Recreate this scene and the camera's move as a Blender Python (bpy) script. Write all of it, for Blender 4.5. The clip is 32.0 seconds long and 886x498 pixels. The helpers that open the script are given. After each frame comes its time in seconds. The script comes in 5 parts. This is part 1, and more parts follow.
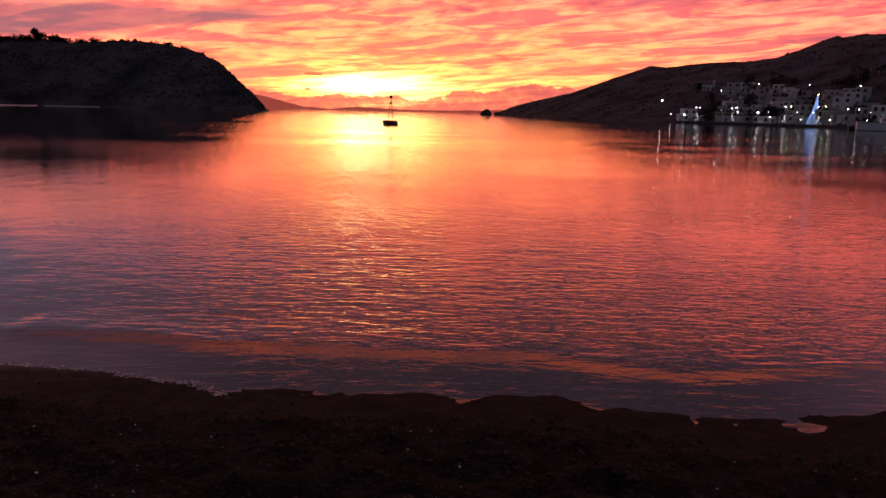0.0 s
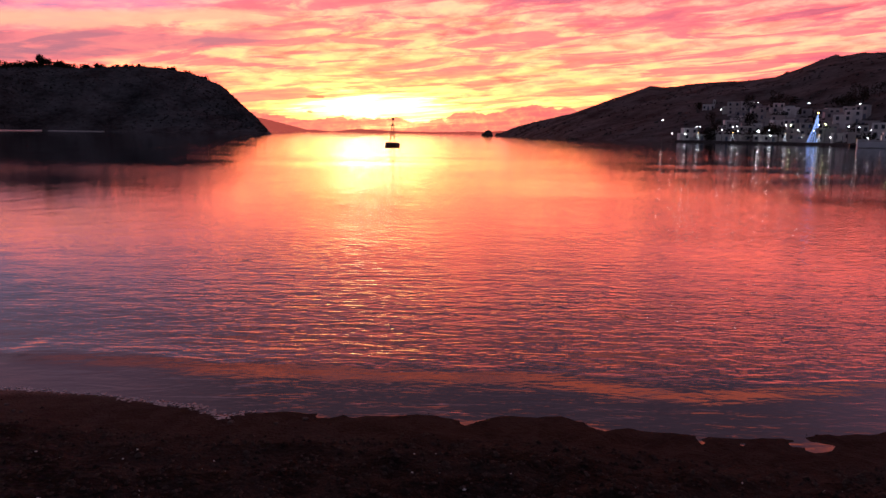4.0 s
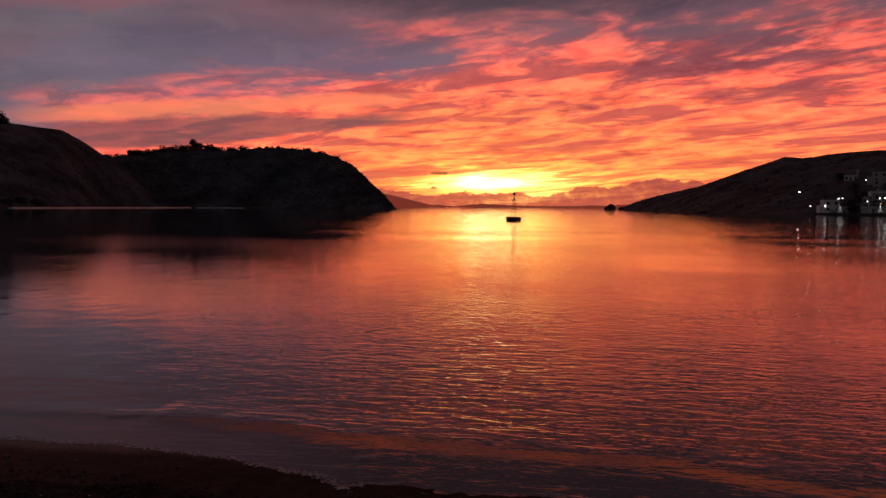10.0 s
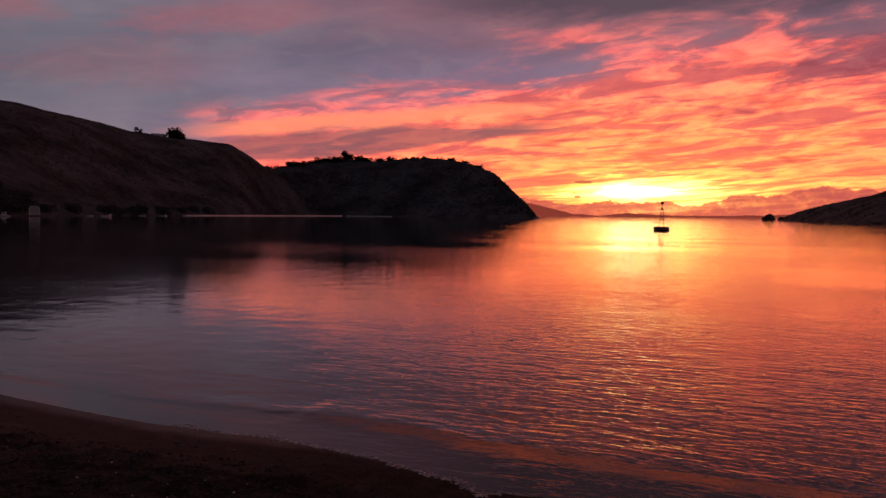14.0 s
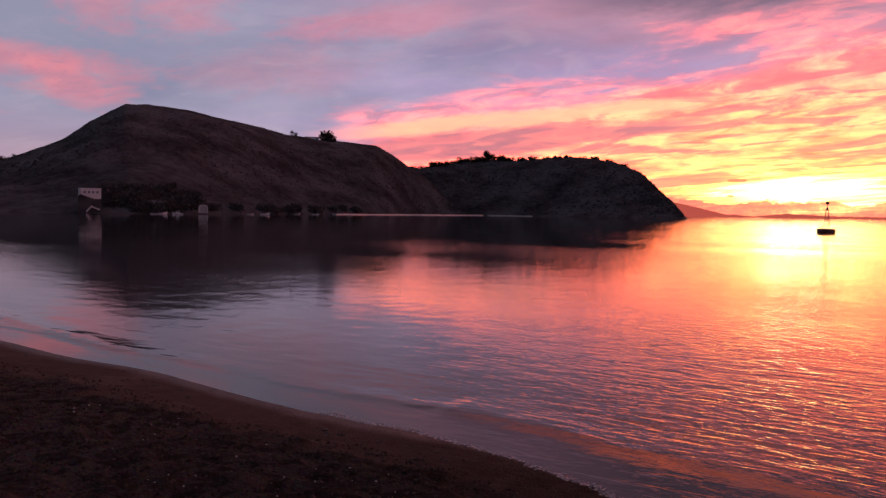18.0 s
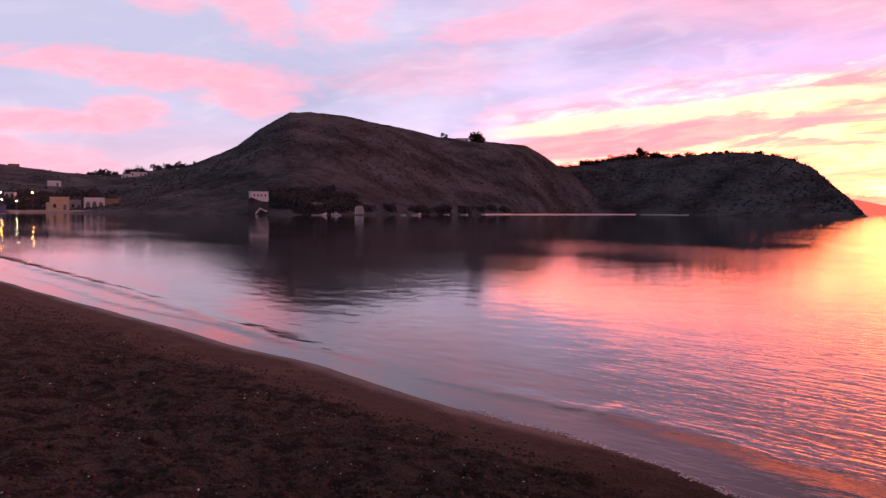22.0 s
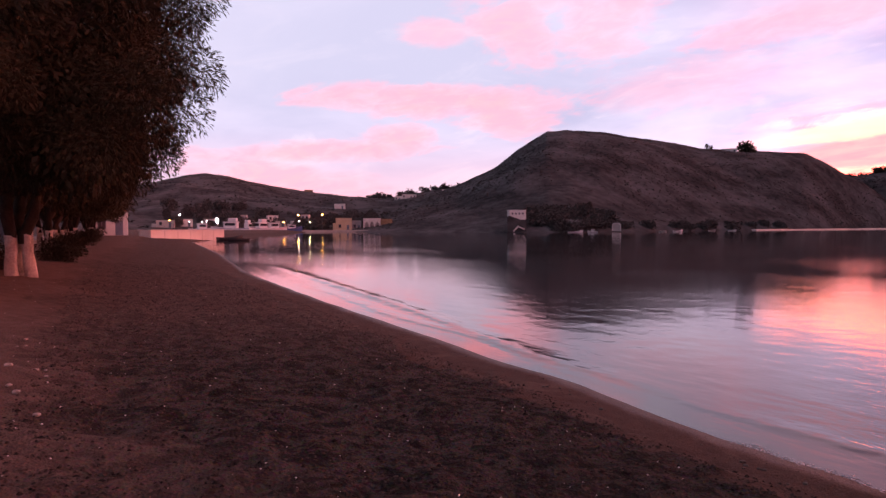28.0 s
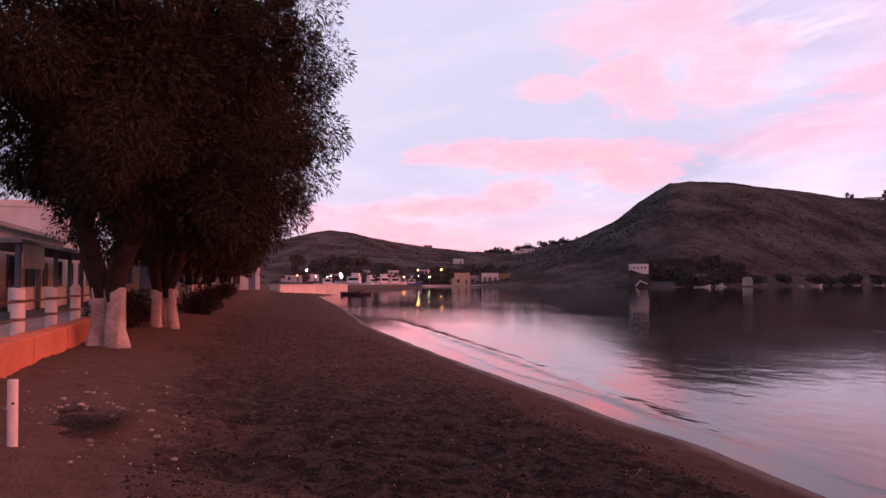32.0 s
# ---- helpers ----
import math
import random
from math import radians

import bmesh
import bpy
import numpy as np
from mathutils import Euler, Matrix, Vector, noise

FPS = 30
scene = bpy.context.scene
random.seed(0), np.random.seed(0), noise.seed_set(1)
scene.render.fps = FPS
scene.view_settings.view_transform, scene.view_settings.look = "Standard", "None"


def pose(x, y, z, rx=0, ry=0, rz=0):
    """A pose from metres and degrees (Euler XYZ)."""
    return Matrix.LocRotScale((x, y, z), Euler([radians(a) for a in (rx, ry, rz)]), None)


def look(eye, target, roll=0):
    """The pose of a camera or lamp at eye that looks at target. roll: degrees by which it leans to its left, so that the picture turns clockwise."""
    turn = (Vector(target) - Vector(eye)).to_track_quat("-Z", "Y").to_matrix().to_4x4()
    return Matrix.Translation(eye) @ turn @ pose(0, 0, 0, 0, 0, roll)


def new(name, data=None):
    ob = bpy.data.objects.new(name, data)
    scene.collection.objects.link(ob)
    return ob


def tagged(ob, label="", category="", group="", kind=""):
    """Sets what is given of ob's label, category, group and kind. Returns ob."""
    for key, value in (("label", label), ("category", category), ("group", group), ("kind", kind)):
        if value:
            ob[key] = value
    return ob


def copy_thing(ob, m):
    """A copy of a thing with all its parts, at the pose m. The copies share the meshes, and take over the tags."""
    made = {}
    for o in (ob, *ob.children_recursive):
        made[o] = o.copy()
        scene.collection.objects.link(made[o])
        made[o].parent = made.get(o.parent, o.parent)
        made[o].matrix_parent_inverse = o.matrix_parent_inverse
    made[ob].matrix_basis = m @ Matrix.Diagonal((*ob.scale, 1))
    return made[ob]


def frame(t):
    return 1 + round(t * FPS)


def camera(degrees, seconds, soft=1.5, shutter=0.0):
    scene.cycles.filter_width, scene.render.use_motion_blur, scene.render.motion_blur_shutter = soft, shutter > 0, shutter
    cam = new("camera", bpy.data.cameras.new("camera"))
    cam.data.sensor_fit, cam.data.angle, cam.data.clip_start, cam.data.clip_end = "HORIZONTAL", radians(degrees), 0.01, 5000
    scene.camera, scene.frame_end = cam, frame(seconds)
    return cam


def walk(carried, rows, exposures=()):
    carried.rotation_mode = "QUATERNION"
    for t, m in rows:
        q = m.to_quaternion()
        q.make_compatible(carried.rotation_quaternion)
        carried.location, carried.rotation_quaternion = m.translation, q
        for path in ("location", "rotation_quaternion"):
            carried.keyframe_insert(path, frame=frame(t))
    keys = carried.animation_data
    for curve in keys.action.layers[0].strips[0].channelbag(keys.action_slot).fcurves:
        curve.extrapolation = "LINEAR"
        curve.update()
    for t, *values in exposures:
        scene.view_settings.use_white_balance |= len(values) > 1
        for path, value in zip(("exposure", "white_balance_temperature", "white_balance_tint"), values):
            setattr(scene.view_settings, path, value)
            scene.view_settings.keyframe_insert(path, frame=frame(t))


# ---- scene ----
cam = camera(63.0, 32.0)
EYE = (0.0, 0.0, 2.1)
# seconds, turn to the left, tilt up, roll (degrees); the camera stands on the beach and turns
PATH = [
    (0.0, -0.03, -10.72, -1.40),
    (0.5, 0.04, -11.26, -1.30),
    (1.0, 0.12, -11.83, -1.20),
    (1.5, 0.20, -12.26, -1.12),
    (2.0, 0.28, -12.36, -1.08),
    (2.5, 0.32, -12.07, -1.03),
    (3.0, 0.15, -11.33, -0.97),
    (3.5, 0.07, -10.23, -0.91),
    (5.5, 1.10, -5.98, -0.95),
    (6.0, 1.85, -5.19, -1.05),
    (6.5, 2.57, -4.59, -1.03),
    (7.0, 3.43, -4.09, -0.96),
    (7.5, 4.25, -3.78, -0.93),
    (8.0, 5.12, -3.61, -0.84),
    (8.5, 5.95, -3.57, -0.75),
    (9.0, 6.91, -3.51, -0.60),
    (9.5, 8.19, -3.45, -0.54),
    (10.0, 9.63, -3.35, -0.48),
    (10.5, 11.04, -3.29, -0.43),
    (11.0, 12.53, -3.23, -0.47),
    (11.5, 13.89, -3.16, -0.48),
    (12.0, 15.36, -3.06, -0.52),
    (12.5, 16.73, -2.97, -0.60),
    (13.0, 18.16, -2.89, -0.64),
    (13.5, 19.48, -2.81, -0.69),
    (14.0, 20.86, -2.75, -0.70),
    (14.5, 22.13, -2.71, -0.75),
    (16.5, 27.76, -2.75, -0.77),
    (17.0, 29.14, -2.84, -0.90),
    (17.5, 30.49, -2.89, -1.00),
    (18.0, 31.98, -2.94, -0.93),
    (18.5, 33.36, -3.03, -1.01),
    (19.0, 34.85, -3.10, -0.95),
    (19.5, 36.27, -3.13, -0.81),
    (20.0, 37.72, -3.13, -0.67),
    (20.5, 39.04, -3.18, -0.62),
    (21.0, 40.39, -3.21, -0.54),
    (21.5, 41.98, -3.17, -0.54),
    (22.0, 43.70, -3.10, -0.50),
    (22.5, 45.40, -3.03, -0.53),
    (23.0, 47.12, -2.93, -0.53),
    (23.5, 48.67, -2.83, -0.56),
    (24.0, 50.32, -2.74, -0.54),
    (24.5, 51.84, -2.68, -0.53),
    (25.0, 53.52, -2.64, -0.53),
    (25.5, 55.15, -2.65, -0.44),
    (27.5, 61.91, -2.37, 0.03),
    (28.0, 63.79, -1.79, 0.17),
    (28.5, 65.61, -1.23, 0.21),
    (29.0, 67.41, -0.61, 0.23),
    (29.5, 68.81, -0.07, 0.17),
    (30.0, 70.28, 0.50, 0.17),
    (30.5, 71.35, 1.03, 0.06),
    (31.0, 72.16, 1.58, 0.07),
    (31.5, 72.70, 2.07, 0.15),
    (32.0, 73.12, 2.57, 0.22),
]
walk(cam, [(t, pose(*EYE, 90 + p, r, y)) for t, y, p, r in PATH],
     exposures=[(0.0, 0.55, 6700, 14), (1.5, 0.78, 6450, 16), (3.0, 1.08, 6200, 17), (3.5, 1.08, 6200, 17), (5.5, 0.2, 7000, 14), (7.0, -0.05, 7300, 12),
                (9.0, -0.3, 7500, 11), (12.0, -0.2, 7400, 11), (14.5, 0.2, 7100, 12), (16.5, 0.7, 6700, 12), (19.0, 1.46, 6500, 13), (20.0, 1.80, 6550, 13), (21.0, 2.04, 6650, 13),
                (23.0, 2.24, 6800, 14), (25.5, 2.38, 6850, 14), (28.0, 2.38, 6950, 14), (32.0, 2.38, 7050, 15)])


# ---- world and sun ----
class Graph:
    """Short hand for node trees."""

    def __init__(self, tree):
        self.tree = tree
        tree.nodes.clear()

    def node(self, kind):
        return self.tree.nodes.new(kind)

    def put(self, socket, v):
        if isinstance(v, bpy.types.NodeSocket):
            self.tree.links.new(v, socket)
        else:
            socket.default_value = v

    def m(self, op, *args):
        n = self.node("ShaderNodeMath")
        n.operation = op
        for i, a in enumerate(args):
            self.put(n.inputs[i], a)
        return n.outputs[0]

    def step(self, v, lo, hi, a=0.0, b=1.0):
        n = self.node("ShaderNodeMapRange")
        n.interpolation_type = "SMOOTHSTEP"
        for i, x in enumerate((v, lo, hi, a, b)):
            self.put(n.inputs[i], x)
        return n.outputs[0]

    def vec(self, x, y, z=0.0):
        n = self.node("ShaderNodeCombineXYZ")
        for i, v in enumerate((x, y, z)):
            self.put(n.inputs[i], v)
        return n.outputs[0]

    def noise(self, v, scale=1.0, detail=4.0, rough=0.5, distort=0.0):
        n = self.node("ShaderNodeTexNoise")
        if v is not None:
            self.put(n.inputs["Vector"], v)
        self.put(n.inputs["Scale"], scale)
        self.put(n.inputs["Detail"], detail)
        self.put(n.inputs["Roughness"], rough)
        self.put(n.inputs["Distortion"], distort)
        return n.outputs[0]

    def ramp(self, v, stops):
        n = self.node("ShaderNodeValToRGB")
        els = n.color_ramp.elements
        while len(els) < len(stops):
            els.new(0.5)
        for e, (p, c) in zip(els, stops):
            e.position, e.color = p, (*c, 1.0)
        self.put(n.inputs[0], v)
        return n.outputs[0]

    def mix(self, f, a, b, blend="MIX"):
        n = self.node("ShaderNodeMix")
        n.data_type, n.blend_type = "RGBA", blend
        n.clamp_factor = True
        for k, v in ((0, f), (6, a), (7, b)):
            self.put(n.inputs[k], (*v, 1.0) if isinstance(v, tuple) and len(v) == 3 else v)
        return n.outputs[2]


SUN_AZ, SUN_EL = 6.3, 1.8       # degrees to the left of the y axis, above the horizon


def build_world():
    world = bpy.data.worlds.new("sunset_sky")
    world.use_nodes = True
    scene.world = world
    g = Graph(world.node_tree)
    sep = g.node("ShaderNodeSeparateXYZ")
    g.put(sep.inputs[0], g.node("ShaderNodeTexCoord").outputs["Generated"])
    x, y, z = sep.outputs
    zc = g.m("MAXIMUM", z, 0.002)
    deg = 180 / math.pi
    az = g.m("MULTIPLY", g.m("ARCTAN2", g.m("MULTIPLY", x, -1.0), y), deg)
    el = g.m("MULTIPLY", g.m("ARCSINE", zc), deg)
    # distance from the sun, wider than high
    da = g.m("SUBTRACT", az, SUN_AZ)
    da = g.m("ADD", g.m("MULTIPLY", g.m("MAXIMUM", da, 0.0), 0.52), g.m("MULTIPLY", g.m("MINIMUM", da, 0.0), 0.26))
    de = g.m("ABSOLUTE", g.m("SUBTRACT", el, SUN_EL))
    de = g.m("MINIMUM", g.m("MULTIPLY", de, 2.1), g.m("ADD", g.m("MULTIPLY", de, 1.25), 1.6))
    # the cloud deck as a plane overhead
    zz = g.m("ADD", zc, 0.02)
    px, py = g.m("DIVIDE", x, zz), g.m("DIVIDE", y, zz)
    u = g.m("SUBTRACT", g.m("MULTIPLY", px, 0.877), g.m("MULTIPLY", py, 0.48))
    w = g.m("ADD", g.m("MULTIPLY", px, 0.48), g.m("MULTIPLY", py, 0.877))
    w = g.m("ADD", w, g.m("MULTIPLY", g.m("MAXIMUM", px, 0.0), 0.35))
    uv = g.vec(g.m("MULTIPLY", u, 2.7), g.m("MULTIPLY", w, 1.5))
    puff = g.noise(uv, 1.0, 9.0, 0.62, 0.35)
    comb = g.noise(g.vec(g.m("MULTIPLY", u, 1.1), g.m("MULTIPLY", w, 2.0), 6.0), 1.0, 7.0, 0.6, 0.4)
    lift = g.m("MAXIMUM", g.m("ADD", g.m("ADD", el, g.m("MULTIPLY", az, 0.075)), 4.0), 0.5)
    v = g.m("MULTIPLY", g.m("LOGARITHM", lift, math.e), 9.0)
    band = g.noise(g.vec(g.m("MULTIPLY", az, 0.09), g.m("MULTIPLY", v, 0.74), 21.0), 1.0, 9.0, 0.62, 0.35)
    streak = g.m("ADD", g.m("MULTIPLY", band, 0.66), g.m("ADD", g.m("MULTIPLY", puff, 0.16), g.m("MULTIPLY", comb, 0.18)))
    broad = g.noise(g.vec(g.m("MULTIPLY", u, 0.35), g.m("MULTIPLY", w, 0.55), 4.0), 1.0, 4.0, 0.55, 0.4)
    far = g.m("SQRT", g.m("ADD", g.m("MULTIPLY", da, da), g.m("MULTIPLY", de, de)))
    waver = g.m("ADD", g.m("MULTIPLY", g.m("SUBTRACT", band, 0.5), g.step(far, 0.5, 6.0, 3.0, 13.0)),
                g.m("MULTIPLY", g.m("SUBTRACT", comb, 0.5), g.step(far, 0.5, 6.0, 1.5, 5.0)))
    far = g.m("MAXIMUM", g.m("ADD", far, waver), 0.0)
    s = 1 / 40.0
    lit = g.ramp(g.m("MULTIPLY", far, s), LIT)
    dark = g.ramp(g.m("MULTIPLY", far, s), DARK)
    glow = g.m("ADD", g.step(far, 4.0, 0.0, 0.0, 0.10), g.step(el, 20.0, 7.0, -0.03, 0.04))
    amount = g.step(g.m("ADD", g.m("ADD", g.m("MULTIPLY", streak, 0.75), g.m("MULTIPLY", broad, 0.35)), glow), 0.485, 0.585)
    deck = g.mix(amount, dark, lit)
    # small billows within the deck
    billow = g.noise(g.vec(g.m("MULTIPLY", az, 0.36), g.m("MULTIPLY", v, 1.7), 12.0), 1.0, 6.0, 0.6, 0.5)
    tone = g.step(billow, 0.3, 0.7, 0.62, 1.36)
    deck = g.mix(1.0, deck, g.vec(g.m("POWER", tone, 0.6), tone, g.m("POWER", tone, 0.7)), "MULTIPLY")
    # gilded edges of the streaks towards the sun
    gilt = g.m("MULTIPLY", g.step(g.m("ADD", g.m("MULTIPLY", streak, 0.55), g.m("MULTIPLY", billow, 0.45)), 0.52, 0.62), g.step(far, 17.0, 5.0, 0.0, 0.85))
    deck = g.mix(gilt, deck, g.ramp(g.m("MULTIPLY", far, s), GILT))
    # thin dark bars between the lit streaks
    thin = g.noise(g.vec(g.m("MULTIPLY", az, 0.15), g.m("MULTIPLY", v, 1.35), 31.0), 1.0, 5.0, 0.55, 0.9)
    deck = g.mix(g.m("MULTIPLY", g.step(thin, 0.54, 0.40, 0.0, 0.78), g.step(far, 0.2, 2.6)), deck, dark)
    # a long grey bar of cloud rising towards the sun
    bar_el = g.m("SUBTRACT", 8.1, g.m("MULTIPLY", az, 0.092))
    bar_w = g.m("ADD", 0.3, g.m("MULTIPLY", g.step(az, 10.0, 30.0), 0.75))
    off = g.m("ADD", g.m("ABSOLUTE", g.m("SUBTRACT", el, bar_el)), g.m("MULTIPLY", g.m("SUBTRACT", streak, 0.5), 3.0))
    bar = g.m("MULTIPLY", g.step(g.m("SUBTRACT", off, bar_w), 0.35, -0.25), g.m("MULTIPLY", g.step(az, 9.0, 15.0), g.step(az, 44.0, 36.0)))
    deck = g.mix(g.m("MULTIPLY", bar, 0.85), deck, (0.23, 0.095, 0.12))
    # the grey-lilac part with loose pink patches
    tilt = g.m("ADD", el, g.m("MULTIPLY", az, 0.10))
    soft = g.noise(g.vec(g.m("MULTIPLY", az, 0.055), g.m("MULTIPLY", el, 0.14), 9.0), 1.0, 5.0, 0.55, 0.5)
    lilac = g.mix(g.step(soft, 0.3, 0.7), (0.106, 0.106, 0.166), (0.182, 0.165, 0.226))
    wisp = g.noise(g.vec(g.m("MULTIPLY", az, 0.12), g.m("MULTIPLY", tilt, 0.42), 27.0), 1.0, 6.0, 0.6, 0.7)
    lilac = g.mix(g.step(wisp, 0.5, 0.72, 0.0, 0.55), lilac, (0.235, 0.195, 0.232))
    lilac = g.mix(g.m("MULTIPLY", g.step(az, 38.0, 66.0), g.step(el, 4.0, 13.0, 0.2, 0.8)), lilac, (0.138, 0.141, 0.192))
    lilac = g.mix(g.m("MULTIPLY", g.step(az, 36.0, 55.0), g.step(el, 8.0, 1.5, 0.0, 0.55)), lilac, (0.235, 0.128, 0.158))
    patch = g.noise(g.vec(g.m("MULTIPLY", az, 0.16), g.m("MULTIPLY", tilt, 0.5), 15.0), 1.0, 6.0, 0.58, 0.9)
    fray = g.noise(g.vec(g.m("MULTIPLY", az, 0.5), g.m("MULTIPLY", tilt, 1.3), 19.0), 1.0, 5.0, 0.6, 0.6)
    ragged = g.m("ADD", g.m("MULTIPLY", g.m("SUBTRACT", patch, 0.5), 4.2), g.m("MULTIPLY", g.m("SUBTRACT", fray, 0.5), 3.2))
    pink = None
    for a0, e0, wa, we, slope, strength in PINK:
        a = g.m("SUBTRACT", az, a0)
        e = g.m("DIVIDE", g.m("SUBTRACT", g.m("SUBTRACT", el, e0), g.m("MULTIPLY", a, slope)), we)
        a = g.m("DIVIDE", a, wa)
        q = g.m("ADD", g.m("ADD", g.m("MULTIPLY", a, a), g.m("MULTIPLY", e, e)), ragged)
        q = g.step(q, 2.1, -0.4, 0.0, strength)
        pink = q if pink is None else g.m("MAXIMUM", pink, q)
    lilac = g.mix(pink, lilac, g.mix(g.step(fray, 0.35, 0.65), (0.27, 0.108, 0.145), (0.38, 0.118, 0.140)))
    lilac = g.mix(g.step(far, 26.0, 8.0, 0.0, 0.45), lilac, (0.31, 0.195, 0.365))
    over_sun = g.m("MULTIPLY", g.step(g.m("ABSOLUTE", g.m("SUBTRACT", az, 0.0)), 42.0, 12.0), g.step(el, 9.0, 16.0, 0.0, 0.75))
    lilac = g.mix(over_sun, lilac, g.mix(g.step(soft, 0.3, 0.7), (0.115, 0.072, 0.13), (0.225, 0.112, 0.17)))
    edge = g.m("ADD", w, g.m("ADD", g.m("MULTIPLY", g.m("SUBTRACT", broad, 0.5), 3.0), g.m("MULTIPLY", g.m("SUBTRACT", streak, 0.5), 3.2)))
    col = g.mix(g.step(edge, 2.65, 4.1), lilac, deck)
    # a gilded streak above the grey bar
    strip_el = g.m("SUBTRACT", 9.9, g.m("MULTIPLY", az, 0.100))
    strip = g.m("ADD", g.m("ABSOLUTE", g.m("SUBTRACT", el, strip_el)), g.m("MULTIPLY", g.m("SUBTRACT", band, 0.5), 3.2))
    strip = g.m("MULTIPLY", g.step(strip, 0.75, 0.1, 0.0, 0.8), g.m("MULTIPLY", g.step(az, 8.0, 16.0), g.step(az, 44.0, 34.0)))
    col = g.mix(strip, col, (1.08, 0.29, 0.17))
    # a grey veil over the sunset, torn where the red shows through
    torn = g.m("ADD", g.m("MULTIPLY", band, 0.4), g.m("ADD", g.m("MULTIPLY", comb, 0.4), g.m("MULTIPLY", puff, 0.2)))
    veil_el = g.m("ADD", el, g.m("MULTIPLY", g.m("SUBTRACT", torn, 0.5), -16.0))
    veil = g.m("MULTIPLY", g.step(veil_el, 11.0, 16.0, 0.0, 0.85), g.step(g.m("ABSOLUTE", az), 48.0, 26.0))
    col = g.mix(veil, col, g.mix(g.step(soft, 0.3, 0.7), (0.150, 0.092, 0.145), (0.27, 0.135, 0.18)))
    # far bank of heaped cloud on the horizon
    heap = g.noise(g.vec(g.m("MULTIPLY", az, 0.55), g.m("MULTIPLY", el, 0.7), 2.0), 1.0, 6.0, 0.6, 0.2)
    swell = g.noise(g.vec(g.m("MULTIPLY", az, 0.16), 0.0, 7.0), 1.0, 1.0)
    top = g.m("ADD", g.m("MULTIPLY", heap, 1.5), g.m("MULTIPLY", swell, 1.6))
    top = g.m("SUBTRACT", top, 0.45)
    right = g.step(az, 2.0, -7.0, 0.0, 1.05)
    inside = g.step(g.m("SUBTRACT", el, g.m("ADD", top, right)), 0.06, -0.06)
    bank = g.ramp(g.m("MULTIPLY", far, s), BANK)
    shade = g.noise(g.vec(g.m("MULTIPLY", az, 1.1), g.m("MULTIPLY", el, 1.6), 3.0), 1.0, 5.0, 0.6)
    bank = g.mix(g.step(shade, 0.45, 0.7, 0.0, 0.16), bank, lit)
    near_sun = g.step(g.m("ABSOLUTE", g.m("SUBTRACT", az, 0.0)), 26.0, 14.0, 0.0, 0.9)
    col = g.mix(g.m("MULTIPLY", inside, near_sun), col, bank)
    # dusk: overhead and away from the sun the sky is already dim
    col = g.mix(g.step(el, 28.0, 52.0, 0.0, 0.85), col, (0.050, 0.048, 0.072))
    # thick grey cloud between sunset and upper sheet, mostly unseen, added to darken near water
    thick = g.m("MULTIPLY", g.m("MULTIPLY", g.step(g.m("ADD", el, g.m("MULTIPLY", g.m("SUBTRACT", torn, 0.5), -8.0)), 13.5, 16.0), g.step(el, 21.5, 19.0)), g.step(g.m("ABSOLUTE", g.m("ADD", az, 4.0)), 32.0, 18.0, 0.0, 0.85))
    col = g.mix(thick, col, (0.060, 0.050, 0.080))
    # second red cloud sheet above the sun, unseen, added to redden water and beach
    sheet_in = g.m("MULTIPLY", g.m("MULTIPLY", g.step(el, 19.0, 22.0), g.step(el, 44.0, 33.0)), g.step(g.m("ABSOLUTE", g.m("ADD", az, 14.0)), 50.0, 26.0))
    col = g.mix(g.m("MULTIPLY", sheet_in, g.step(puff, 0.38, 0.56, 0.2, 0.95)), col, (1.2, 0.23, 0.13))
    col = g.mix(g.step(y, 0.25, -0.6, 0.0, 0.72), col, (0.022, 0.024, 0.040))
    # two scraps of dark cloud beside the sun
    for a0, e0, wa, we in ((9.9, 2.62, 0.75, 0.13), (10.4, 1.5, 0.28, 0.10)):
        qa = g.m("DIVIDE", g.m("SUBTRACT", az, a0), wa)
        qe = g.m("DIVIDE", g.m("SUBTRACT", el, e0), we)
        q = g.m("ADD", g.m("ADD", g.m("MULTIPLY", qa, qa), g.m("MULTIPLY", qe, qe)), g.m("MULTIPLY", g.m("SUBTRACT", shade, 0.5), 2.5))
        col = g.mix(g.step(q, 1.2, 0.5, 0.0, 0.85), col, (0.42, 0.11, 0.07))
    air = g.node("ShaderNodeTexSky")
    air.sky_type, air.sun_disc = "NISHITA", False
    air.sun_elevation, air.sun_rotation = radians(SUN_EL), radians(-SUN_AZ)
    base = g.node("ShaderNodeBackground")
    g.put(base.inputs[0], col)
    base.inputs[1].default_value = 1.0
    haze = g.node("ShaderNodeBackground")
    g.put(haze.inputs[0], air.outputs[0])
    haze.inputs[1].default_value = 0.002
    both = g.node("ShaderNodeAddShader")
    g.put(both.inputs[0], base.outputs[0])
    g.put(both.inputs[1], haze.outputs[0])
    g.put(g.node("ShaderNodeOutputWorld").inputs[0], both.outputs[0])


